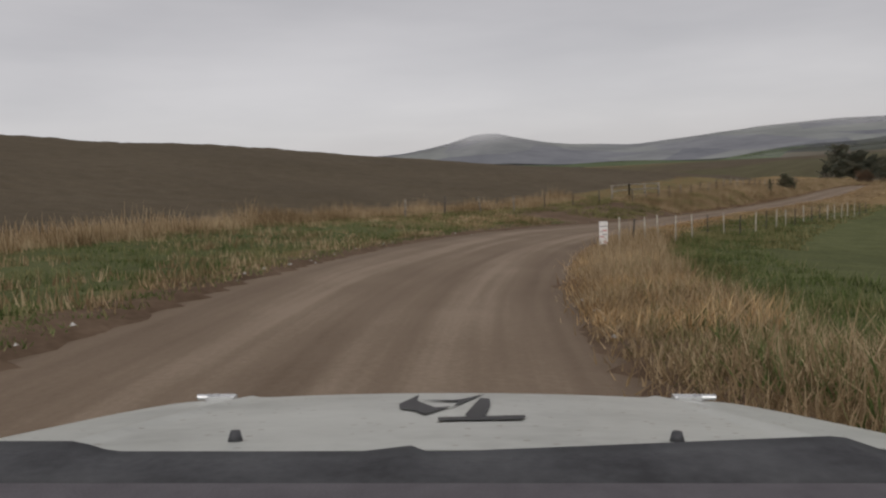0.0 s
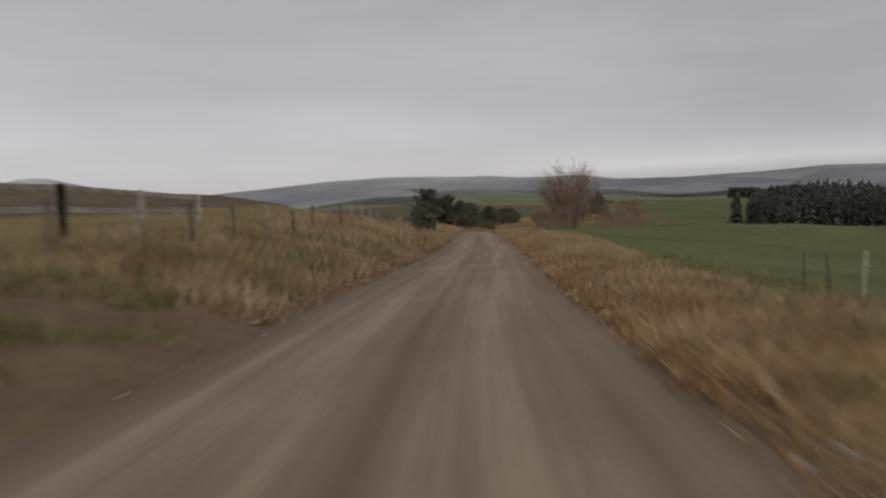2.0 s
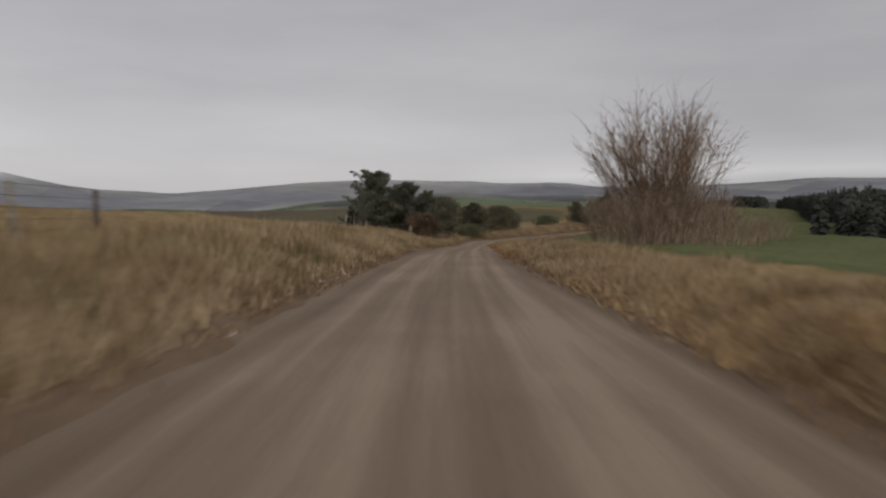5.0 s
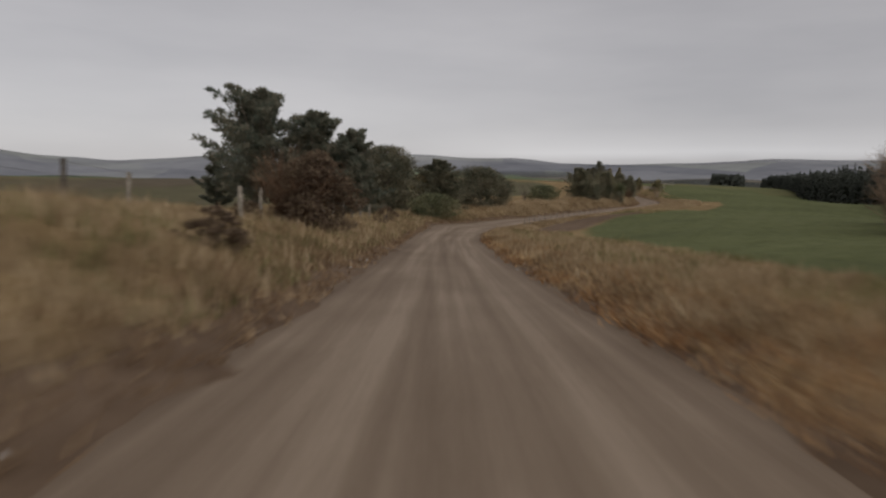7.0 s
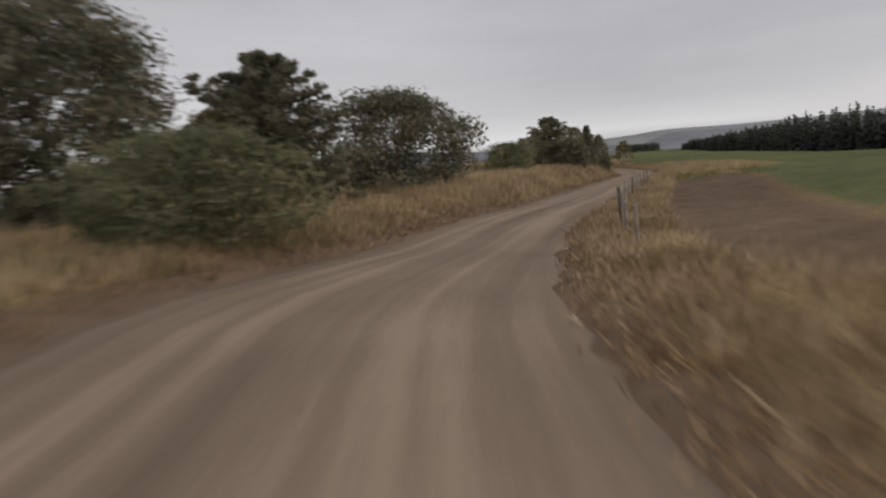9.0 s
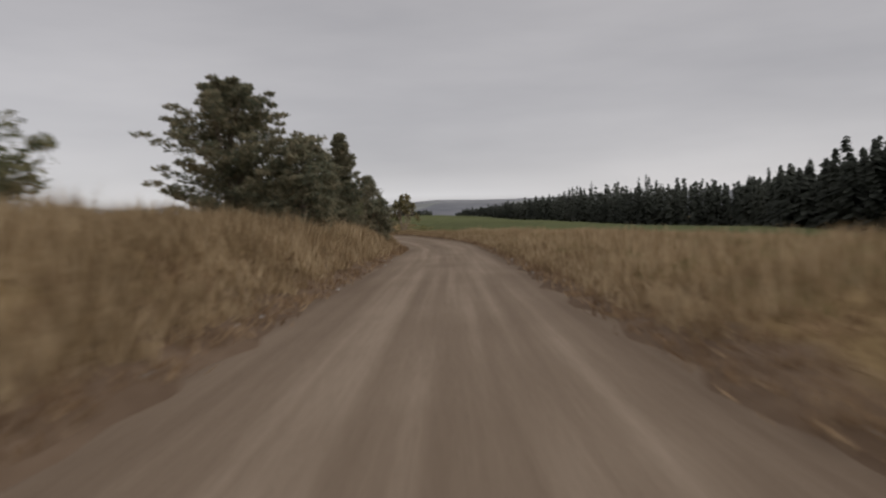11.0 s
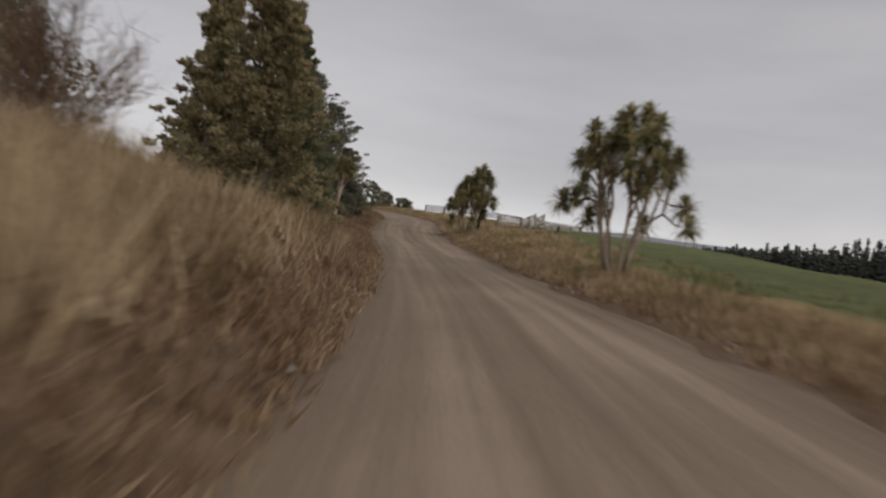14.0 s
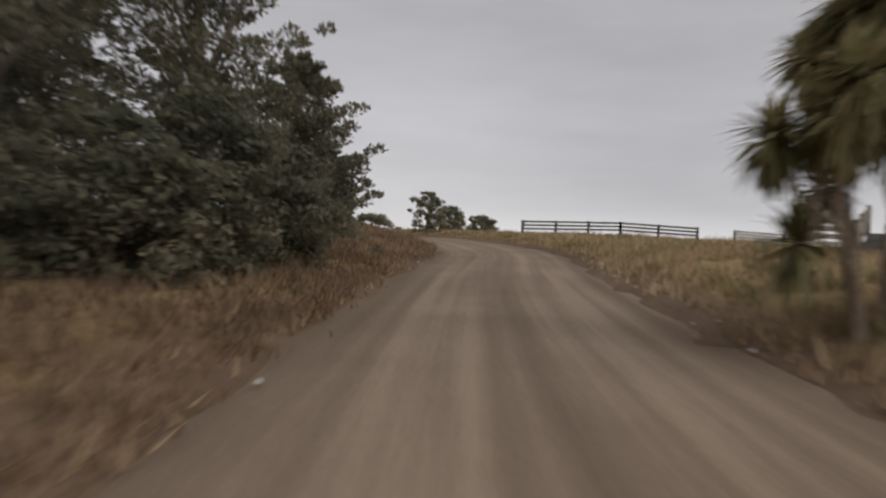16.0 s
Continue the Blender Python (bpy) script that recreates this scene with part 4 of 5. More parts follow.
def tufts(name, label, mat, t0, t1, side, near, far, count, tall, blades=9, seed=1, spread=0.16, wide=0.015, droop=0.5, patchy=0.0):
    """Tall grass in clumps beside the gravel between two stations, from near to far metres past its edge."""
    g = np.random.default_rng(seed)
    i0, i1 = np.searchsorted(TS, t0), np.searchsorted(TS, t1)
    pick = np.interp(g.uniform(RUN[i0], RUN[min(i1, len(RUN) - 1)], count), RUN, TS)
    sh = shape_at(pick)
    edge = sh[:, 0] if side < 0 else sh[:, 1]
    dist = near + (far - near) * g.uniform(0, 1, count) ** 1.4
    u = edge + side * dist
    k = np.interp(pick, TS, np.arange(len(TS)))
    a = k.astype(int)
    f = (k - a)[:, None]
    b = np.minimum(a + 1, len(TS) - 1)
    xy = LINE[a, :2] * (1 - f) + LINE[b, :2] * f + (SIDE[a] * (1 - f) + SIDE[b] * f) * u[:, None]
    if patchy:
        ok = wave(xy[:, 0], xy[:, 1], 1.6, seed) + 0.4 * wave(xy[:, 0], xy[:, 1], 5, seed + 2) > patchy - 0.6
        xy, dist = xy[ok], dist[ok]
    z = height(xy[:, 0], xy[:, 1])
    n = len(xy)
    big = tall * (0.55 + 0.45 * np.clip(dist / 1.2, 0, 1)) * (1 + 0.45 * wave(xy[:, 0], xy[:, 1], 1.9, seed + 4)) * g.uniform(0.65, 1.2, n)
    big = np.clip(big, 0.08, None)
    m = n * blades
    base = np.repeat(np.stack([xy[:, 0], xy[:, 1], z - 0.04], 1), blades, 0)
    h = np.repeat(big, blades) * g.uniform(0.45, 1.1, m)
    ang = g.uniform(0, 6.283, m)
    root = base + np.stack([g.normal(size=m) * spread, g.normal(size=m) * spread, np.zeros(m)], 1)
    lean = g.uniform(0.05, droop, m) * h
    d = np.stack([np.cos(ang), np.sin(ang), np.zeros(m)], 1)
    face = g.uniform(0, 6.283, m)
    s = np.stack([np.cos(face), np.sin(face), np.zeros(m)], 1) * (wide * g.uniform(0.6, 1.5, m))[:, None]
    tip = root + d * lean[:, None] + np.array([0, 0, 1]) * h[:, None]
    v = np.stack([root - s * 1.3, root + s * 1.3, tip], 1).reshape(-1, 3)
    f = np.arange(m * 3).reshape(-1, 3)
    return tagged(new(name, quick_mesh(name, v, f, mat)), label, "grass", kind="stuff")


tufts("tall_grass", "tall straw-coloured grass on the roadside bank", dry_grass, 2.42, 6.4, -1, 0.4, 5.8, 8000, 0.55, 9, 11, droop=0.8)
tufts("tall_grass", "rank dry grass on the low field side", dry_grass, 6.0, 10.4, -1, 0.6, 8.0, 5600, 0.5, 9, 12)
tufts("tall_grass", "deep tawny grass on the steep bank", dry_grass, 10.2, 13.0, -1, 0.5, 6.0, 5600, 0.7, 10, 13, droop=0.7)
tufts("tall_grass", "deep tawny grass above the cut bank", dry_grass, 12.9, 15.1, -1, 1.0, 6.0, 3400, 0.7, 10, 38, droop=0.7)
tufts("tall_grass", "dull red-brown grass, painted darker for shade under the roadside trees", shaded_umber_grass, 14.0, 20.0, -1, 0.2, 7.0, 6000, 0.4, 10, 14, droop=1.0)
tufts("tall_grass", "straw grass tumbling over the verge", dry_grass, 2.2, 6.4, 1, 0.3, 4.5, 6500, 0.42, 9, 15, droop=1.2)
tufts("tall_grass", "messy straw grass under the field fence", dry_grass, -0.4, 2.3, 1, 0.15, 2.2, 2600, 0.3, 12, 20, droop=1.5, wide=0.008, spread=0.2)
tufts("olive_grass", "olive grass mixed into the verge by the junction", olive_grass, -0.4, 2.3, 1, 0.4, 4.0, 2600, 0.27, 12, 34, droop=1.3, wide=0.008, patchy=0.4)
tufts("green_grass", "green grass at the pasture edge", green_grass, -0.4, 2.3, 1, 0.9, 6.0, 3800, 0.26, 10, 35, droop=1.0, wide=0.012)
tufts("tall_grass", "straw stalks through the green verge", dry_grass, -1.2, 1.7, -1, 0.3, 9.0, 3000, 0.32, 8, 29, patchy=0.5)
tufts("tall_grass", "straw grass along the field fence", dry_grass, 6.0, 9.4, 1, 0.6, 6.0, 4600, 0.45, 9, 16, droop=1.0)
tufts("tall_grass", "narrow strip of straw grass by the turned soil", dry_grass, 9.4, 11.0, 1, 0.4, 2.6, 2300, 0.4, 10, 19, droop=1.1)
tufts("tall_grass", "tawny tussocky grass on the verge", dry_grass, 11.25, 14.2, 1, 0.5, 9.0, 5600, 0.55, 9, 17)
tufts("tall_grass", "short tawny grass below the yards", dry_grass, 13.4, 15.6, 1, 0.3, 3.4, 2800, 0.36, 9, 18)
tufts("tall_grass", "short tawny grass below the yards", dry_grass, 15.5, 20.5, 1, 0.4, 9.0, 5000, 0.36, 9, 30)
tufts("olive_grass", "olive grass patches below the yards", olive_grass, 14.5, 19.0, 1, 1.0, 9.0, 2600, 0.34, 9, 33, patchy=0.55)
tufts("rusty_grass", "rust-brown dead growth at the gravel edge", rust_grass, 0.4, 6.2, 1, 0.1, 2.0, 5200, 0.28, 8, 21, droop=1.4)
tufts("rusty_grass", "rust-brown dead growth at the gravel edge", rust_grass, 6.0, 16.5, 1, 0.1, 2.1, 8200, 0.28, 8, 22, droop=1.4)
tufts("rusty_grass", "rust-brown dead growth at the bank foot", rust_grass, 2.42, 17.0, -1, 0.05, 1.6, 8000, 0.27, 8, 23, droop=1.4)
tufts("olive_grass", "olive rough grass among the straw", olive_grass, 2.45, 6.0, -1, 0.8, 6.0, 3000, 0.42, 9, 24, patchy=0.6)
tufts("olive_grass", "olive rough grass among the straw", olive_grass, 10.8, 14.0, 1, 1.5, 9.0, 2600, 0.36, 9, 25, patchy=0.6)
tufts("green_grass", "green verge grass by the junction", green_grass, -1.2, 1.7, -1, 0.3, 9.0, 5500, 0.18, 10, 26, wide=0.012, droop=1.1)
tufts("olive_grass", "olive grass in the junction verge", olive_grass, -1.2, 1.7, -1, 0.2, 10.0, 3500, 0.22, 10, 36, wide=0.012, droop=1.1, patchy=0.5)
tufts("fine_grass", "fine dry stalks by the junction", dry_grass, -0.3, 1.1, 1, 0.2, 2.4, 1300, 0.45, 12, 28, wide=0.006, droop=0.9, spread=0.2)
tufts("olive_grass", "short sparse grass beside the bare gateway", olive_grass, 1.5, 2.5, -1, 5.0, 9.0, 1300, 0.24, 10, 37, wide=0.012, droop=1.1)
tufts("tall_grass", "fallen golden grass along the gravel edge", gold_grass, 2.2, 5.6, 1, 0.1, 2.4, 3200, 0.3, 10, 39, droop=1.5, wide=0.010)
tufts("tall_grass", "bright fallen golden grass under the field fence", gold_grass, 0.3, 2.3, 1, 0.1, 2.2, 1700, 0.36, 11, 41, droop=1.5, wide=0.010)
tufts("tall_grass", "fallen golden grass along the gravel edge", gold_grass, 6.2, 9.2, 1, 0.2, 2.6, 2200, 0.3, 10, 40, droop=1.5, wide=0.010)
tufts("olive_grass", "olive rough grass on the low field side", olive_grass, 6.0, 9.8, -1, 0.6, 8.0, 3000, 0.4, 9, 42, patchy=0.5)
tufts("olive_grass", "olive rough grass between straw and pasture", olive_grass, 6.0, 9.3, 1, 2.0, 7.0, 2200, 0.4, 9, 43, patchy=0.45)
tufts("olive_grass", "olive rough grass under the field fence", olive_grass, 1.2, 3.4, 1, 2.2, 7.5, 2200, 0.34, 9, 44, patchy=0.4)
tufts("tall_grass", "tall pale seed stalks behind the sign", dry_grass, 0.55, 1.25, 1, 0.5, 2.4, 700, 0.75, 8, 45, wide=0.007, droop=0.7)
tufts("rusty_grass", "rust-brown grass hanging down the cut bank", rust_grass, 12.4, 15.3, -1, -0.1, 2.2, 3600, 0.36, 9, 46, droop=1.2)
for k, (t0, t1, n) in enumerate([(1.5, 4.6, 2600), (6.0, 8.5, 1700)]):
    tufts("rusty_grass", "fox-red dead grass fallen over the gravel edge", fox_grass, t0, t1, 1, 0.0, 1.7, n, 0.3, 9, 47 + k, droop=1.5, patchy=0.25)
tufts("olive_grass", "olive green grass low on the roadside bank", olive_grass, 1.9, 3.6, -1, 0.5, 4.0, 1500, 0.4, 9, 49, patchy=0.5)
tufts("tussock", "pale tussocks along the field edge", dry_grass, -0.6, 2.4, -1, 8.0, 11.0, 1400, 0.75, 14, 27, spread=0.3)

# ---------------------------------------------------------------- trees, in the order in which the road meets them
tree("evergreen_shrub", "narrow dark evergreen shrub on the bank", 4.07, -4.6, 1.85, 0.62, "column", dark_leaf, 0.12, 90, 60, 0.09, seed=31, category="shrub")
tree("evergreen_shrub", "bushy dark evergreen shrub with two crowns", 4.66, -5.6, 2.5, 1.45, "round", dark_leaf, 0.02, 150, 60, 0.15, seed=32, category="shrub")
tree("evergreen_shrub", "bushy dark evergreen shrub with two crowns", 4.68, -4.65, 2.1, 1.25, "round", dark_leaf, 0.02, 130, 60, 0.15, seed=33, category="shrub")
bare_bush("willow_clump", "large leafless willow clump with upright brown stems", 7.25, 16.9, 13.2, 11.8, 90, 34, twigs=13, sub=4, thick=0.7, upright=0.6, foot=0.45, category="tree")
bare_bush("willow_scrub", "low brown leafless willow scrub", 7.05, 13.5, 4.6, 8.5, 80, 35, twigs=13, sub=5, foot=0.75)
bare_bush("willow_scrub", "brown leafless willow thicket", 8.6, 30.0, 6.5, 8.0, 70, 36, twigs=12, sub=4, foot=0.7)
bare_bush("willow_scrub", "brown leafless willow thicket", 8.95, 34.0, 7.5, 8.5, 70, 37, twigs=12, sub=4, foot=0.7)
for k, (x, y, h, w) in enumerate([(126, 163, 5.0, 9), (134, 168, 5.0, 10), (143, 171, 4.2, 9), (151, 174, 4.0, 9)]):
    bare_bush("bare_thicket", "low brown leafless thicket on the rise", *where(x, y), h, w, 40, 140 + k, twigs=9, sub=2, foot=0.8)
tree("leafy_shrub", "tall dark red-brown shrub, green only at its top", 8.02, -5.6, 3.3, 3.5, "column", brown_shade, 0.0, 190, 75, 0.15, 0.4, 0.7, 138, category="shrub")
bare_bush("leafless_shrub", "dark red-brown twiggy leafless shrub at the verge", 7.98, -6.3, 3.4, 3.8, 60, 38, mat=brown_leaf, twigs=12, sub=6, upright=0.6, thick=1.2)
for k, (t, u, h, w) in enumerate([(7.5, -4.6, 0.9, 1.3), (7.86, -7.4, 0.8, 1.0), (8.75, -5.6, 1.5, 1.7)]):
    tree("dock_clump", "low dark brown clump of dead weeds in straw grass", t, u, h, w, "round", brown_shade, 0.0, 50, 45, 0.1, 0.4, 0.6, 280 + k, category="shrub", group="dead weed clumps")
tree("pine_tree", "old dark pine with layered spreading branches", 9.16, -20.2, 11.2, 11.6, "pine", needle_leaf, 0.16, 420, 62, 0.5, 0.2, 0.42, 41, group="roadside pines")
tree("pine_tree", "dark pine with a broken uneven crown", 9.2, -15.4, 9.5, 9.4, "pine", needle_leaf, 0.14, 360, 62, 0.48, 0.2, 0.42, 42, group="roadside pines")
tree("pine_tree", "dark pine leaning towards the road", 9.22, -11.6, 8.0, 6.8, "pine", needle_leaf, 0.06, 280, 62, 0.46, 0.2, 0.42, 43, group="roadside pines")
tree("pine_tree", "small pine with a sparse sidelong crown", 9.25, -25.5, 5.0, 5.0, "pine", needle_leaf, 0.12, 90, 60, 0.34, 0.34, 0.35, 44, group="roadside pines")
tree("macrocarpa", "dense dark rounded cypress to the ground", 9.72, -14.4, 7.2, 8.4, "round", cypress_leaf, 0.0, 380, 75, 0.26, 0.4, 0.5, 45, group="dark roadside trees")
tree("macrocarpa", "dark narrow-topped evergreen tree", 9.97, -10.4, 6.7, 7.0, "tier", cypress_leaf, 0.0, 480, 62, 0.24, 0.4, 0.4, 46, sink=0.5, group="dark roadside trees")
tree("macrocarpa", "dense domed evergreen tree over the road bend", 10.3, -8.8, 5.9, 7.2, "round", cypress_leaf, 0.0, 340, 75, 0.22, 0.4, 0.6, 47, sink=0.9, group="dark roadside trees")
tree("macrocarpa", "dull brownish evergreen between taller trees", 9.99, -12.6, 4.4, 4.0, "round", dull_leaf, 0.02, 150, 65, 0.22, 0.4, 0.5, 147, group="dark roadside trees")
tree("evergreen_shrub", "broad low dark green shrub under the trees", 9.54, -6.5, 2.5, 4.7, "round", green_leaf, 0.0, 190, 80, 0.15, seed=48, category="shrub")
bare_bush("dead_tree", "small grey dead tree with bent bare limbs", 11.2, -11.2, 3.3, 2.2, 6, 49, mat=bark, twigs=5, sub=3, upright=0.6, category="tree", thick=1.8)
tree("evergreen_shrub", "rounded green shrub in dry grass", 11.22, -8.4, 2.7, 4.4, "round", green_leaf, 0.0, 150, 65, 0.18, seed=248, category="shrub")
tree("evergreen_shrub", "rounded green shrub in dry grass", 11.5, -9.6, 2.5, 3.6, "round", green_leaf, 0.0, 120, 65, 0.18, seed=249, category="shrub")
tree("roadside_tree", "dark spreading tree with ragged horizontal limbs", 12.1, -8.5, 6.5, 6.6, "tier", dark_leaf, 0.04, 460, 62, 0.2, 0.4, 0.32, 51, group="trees on the bank")
tree("roadside_tree", "dull green bushy tree on the bank", 12.02, -5.2, 3.8, 2.9, "round", dark_leaf, 0.04, 170, 70, 0.18, 0.4, 0.5, 52, group="trees on the bank")
tree("roadside_tree", "small dull green tree among the bank grass", 12.75, -12.2, 4.3, 2.8, "round", green_leaf, 0.06, 110, 60, 0.2, 0.4, 0.5, 152, group="trees on the bank")
tree("roadside_conifer", "upright dark conifer with a pointed crown", 12.54, -5.4, 6.2, 4.3, "cone", dark_leaf, 0.03, 400, 60, 0.17, 0.4, 0.45, 53, group="trees on the bank")
tree("roadside_tree", "dark tree that leans out at the bank top", 12.62, -3.5, 2.6, 2.0, "round", dark_leaf, 0.04, 110, 60, 0.18, 0.4, 0.5, 54, group="trees on the bank")
tree("roadside_tree", "dark ragged tree with bare lower branches", 13.05, -8.2, 6.2, 3.8, "round", dark_leaf, 0.15, 150, 65, 0.2, 0.4, 0.5, 58, group="trees on the bank")
bare_bush("dead_tree", "grey bare branches above the bank grass", 13.3, -8.0, 2.8, 3.2, 11, 55, mat=bark, twigs=8, sub=3, upright=0.45, category="tree", thick=2.0)
tree("hedge_tree", "green rounded hedge tree on the bank", 13.62, -6.3, 3.3, 4.0, "round", green_leaf, 0.0, 270, 80, 0.18, 0.45, 0.6, 56, group="hedge trees")
bare_bush("leafless_shrub", "brown leafless scrub hanging over the bank", 13.7, -3.9, 2.6, 3.0, 46, 256, mat=brown_leaf, twigs=12, sub=5, upright=0.5)
tree("hedge_tree", "tall dark hedge tree with a thin topknot", 13.82, -3.5, 6.0, 3.3, "column", dark_leaf, 0.1, 230, 85, 0.15, 0.45, 0.6, 57, group="hedge trees")
tree("hedge_tree", "tall dull hedge tree in the bank grass", 13.95, -5.8, 5.6, 4.2, "column", dark_leaf, 0.0, 260, 80, 0.18, 0.45, 0.6, 157, group="hedge trees")
bare_bush("leafless_shrub", "brown twiggy leafless bush above the bank", 14.62, -7.2, 3.4, 3.6, 40, 257, mat=brown_leaf, twigs=12, sub=5, upright=0.6)
for k, (t, u, h, w, mt) in enumerate([(14.92, -4.6, 8.6, 4.0, dull_leaf), (15.16, -4.7, 7.4, 3.4, green_leaf), (15.1, -6.9, 8.2, 4.2, dull_leaf), (15.55, -5.5, 7.6, 3.8, dark_leaf), (15.72, -6.8, 7.4, 4.2, dull_leaf)]):
    tree("hedge_conifer", "tall pointed conifer with ragged drooping sprays", t, u, h, w * 1.12, "cone", mt, 0.0, 480, 62, 0.17, 0.45, 0.5, 60 + k, group="hedge conifers")
for k, (t, u, h, w, mt) in enumerate([(15.38, -4.9, 5.6, 3.2, green_leaf), (15.62, -8.8, 6.6, 4.2, dark_leaf), (15.05, -14.2, 6.4, 6.0, dark_leaf), (15.3, -6.4, 5.0, 3.2, dull_leaf)]):
    tree("hedge_tree", "tall tangled green hedge tree above the verge", t, u, h, w, "column", mt, 0.0, 230, 80, 0.17, 0.45, 0.6, 63 + k, group="hedge trees")
for k, (t, u, h, w) in enumerate([(16.5, -7.2, 10.4, 5.4), (16.75, -6.0, 8.8, 4.8), (17.0, -5.2, 5.8, 4.4), (16.78, -10.2, 7.6, 5.0), (16.4, -10.4, 4.6, 5.0), (16.4, -13.4, 3.8, 5.4), (17.4, -6.6, 3.8, 3.4), (16.62, -8.8, 8.0, 4.4)]):
    tree("roadside_tree", "dense dark evergreen tree crowding the road", t, u, h, w * 1.04, "tier", cypress_leaf, 0.0, 520, 60, 0.13, 0.45, 0.5, 70 + k, group="dark trees at the road's end")
for k, (t, u, h, w) in enumerate([(16.32, -6.0, 2.3, 3.2), (16.5, -5.0, 2.4, 2.8), (16.75, -4.0, 2.6, 2.6), (16.62, -4.4, 3.4, 2.8)]):
    tree("evergreen_shrub", "low evergreen shrub spreading under taller trees", t, u, h, w, "round", cypress_leaf, 0.0, 150, 80, 0.13, 0.45, 0.6, 170 + k, category="shrub")
cabbage_tree("many-headed cabbage tree with pale forking stems", 14.97, 5.95, 5.7, 4.6, 44, 9, 81, blade=0.5, per=130, low=0.34, spread=0.07, girth=0.55)
cabbage_tree("dense cabbage tree clump with drooping leaf skirts", 16.38, 4.6, 4.5, 3.0, 44, 8, 82, blade=0.52, per=150, low=0.26, skirt=0.9, spread=0.13, girth=0.7)
cabbage_tree("tall cabbage tree standing over its clump", 16.4, 5.2, 5.25, 2.7, 18, 3, 84, blade=0.52, per=170, low=0.5, skirt=0.9, spread=0.1, girth=0.75)
cabbage_tree("single-stemmed cabbage tree with a thick leaning trunk", 15.98, -3.95, 4.35, 1.3, 7, 1, 83, blade=0.55, per=190, low=0.82, skirt=1.0, girth=1.35, lean=(0.22, -0.2))
for k, (x, y, h, w) in enumerate([(312.6, 356.5, 3.6, 2.8), (316.6, 358.5, 2.4, 3.4), (307.6, 357.5, 2.0, 3.4), (323.6, 361.5, 1.8, 3.0)]):
    tree("far_tree", "dark shelter tree beyond the bend", *where(x, y), h, w, "round", dark_leaf, 0.02, 80, 45, 0.24, 0.45, 0.5, 90 + k, group="far shelter trees")


def plantation(label, line, tops, uneven, seed):
    """A block of forestry pines far across the fields, each with layered ragged boughs."""
    g = np.random.default_rng(seed)
    edge = np.array(line, float)
    seg = np.hypot(*np.diff(edge, axis=0).T)
    run = np.concatenate([[0], np.cumsum(seg)])
    vs, fs, n = [], [], 0
    for row in range(8):
        s = row * 1.7
        while s < run[-1]:
            i = min(np.searchsorted(run, s, "right") - 1, len(seg) - 1)
            d = (edge[i + 1] - edge[i]) / seg[i]
            nrm = np.array([d[1], -d[0]])
            p = edge[i] + d * (s - run[i]) + nrm * (row * 3.4 + g.uniform(-1.5, 1.5)) + d * g.uniform(-1.3, 1.3)
            h = (np.interp(s - row * 1.7, run, tops) + float(hollow(p[0], p[1]))) * (1 + uneven * (g.beta(1.6, 3.2) * 1.7 - 0.75)) * (1 + 0.06 * math.sin(s * 0.13) + 0.05 * math.sin(s * 0.37 + 1))
            z = float(height([p[0]], [p[1]])[0]) - 0.3
            m = 150 if row < 2 else 40
            f = g.uniform(0.02, 1.0, m) ** 0.72
            a = g.uniform(0, 6.283, m)
            r = g.uniform(2.1, 3.2) * (1.03 - f) ** 0.55 * g.uniform(0.6, 1.25, m)
            c = np.stack([p[0] + 0 * a, p[1] + 0 * a, z + h * f], 1)
            o = np.stack([np.cos(a), np.sin(a), np.full(m, -0.12)], 1)
            sd = np.stack([-np.sin(a), np.cos(a), np.zeros(m)], 1)
            fine = 0.5 if row < 2 else 1.0
            wd = (0.75 + 0.8 * (1 - f))[:, None] * fine
            up = np.stack([np.zeros(m), np.zeros(m), 0.5 + 0.8 * (1 - f)], 1) * fine
            e = c + o * r[:, None]
            v = np.stack([c + up, c + o * r[:, None] * 0.55 + sd * wd, e - up * 0.5, c + o * r[:, None] * 0.55 - sd * wd], 1).reshape(-1, 3)
            vs.append(v)
            fs.append(np.arange(m * 4).reshape(-1, 4) + n)
            n += m * 4
            s += 2.2 + row * 0.5 + g.uniform(-1.2, 1.0)
    return tagged(new("pine_plantation", quick_mesh("pine_plantation", np.vstack(vs), np.vstack(fs), forest_needle)), label, "forest", kind="stuff")


plantation("dark dense forestry pines with a spiky skyline", [(300, 146), (227, 200), (258, 218), (285, 234), (312, 246), (350, 250), (396, 262), (431, 317), (500, 372), (585, 432), (615, 462)], [9.0, 8.0, 9.5, 11.0, 8.5, 6.5, 8.6, 9.2, 7.4, 8.8, 10.0], 0.18, 5)
plantation("distant even-topped forestry pines behind the pasture", [(640, 520), (690, 552), (735, 578), (790, 612)], [11.5, 12.0, 11.5, 10.0], 0.1, 6)

# ---------------------------------------------------------------- fences, sign, yards
fence("field_fence", "leaning wire fence of thin pale and dark posts by the pasture", [(0.97, 2.3), (1.2, 3.1), (1.46, 4.7), (1.7, 6.3), (2.1, 7.7), (2.5, 8.9), (2.9, 10.0)], 2.1, 1.1, 4, [pale_wood, dark_wood], thick=0.032, seed=4)
fence("field_fence", "post and wire fence along the bank top", [(2.5, -7.6), (3.1, -7.0), (4.9, -7.0), (5.6, -7.5)], 3.1, 1.2, 5, [dark_wood, post_wood], 0.045, seed=5)
fence("field_fence", "grey post and wire fence at the brown field", [(1.45, -12.0), (1.9, -10.5), (2.4, -8.6)], 4.2, 1.15, 3, seed=6)
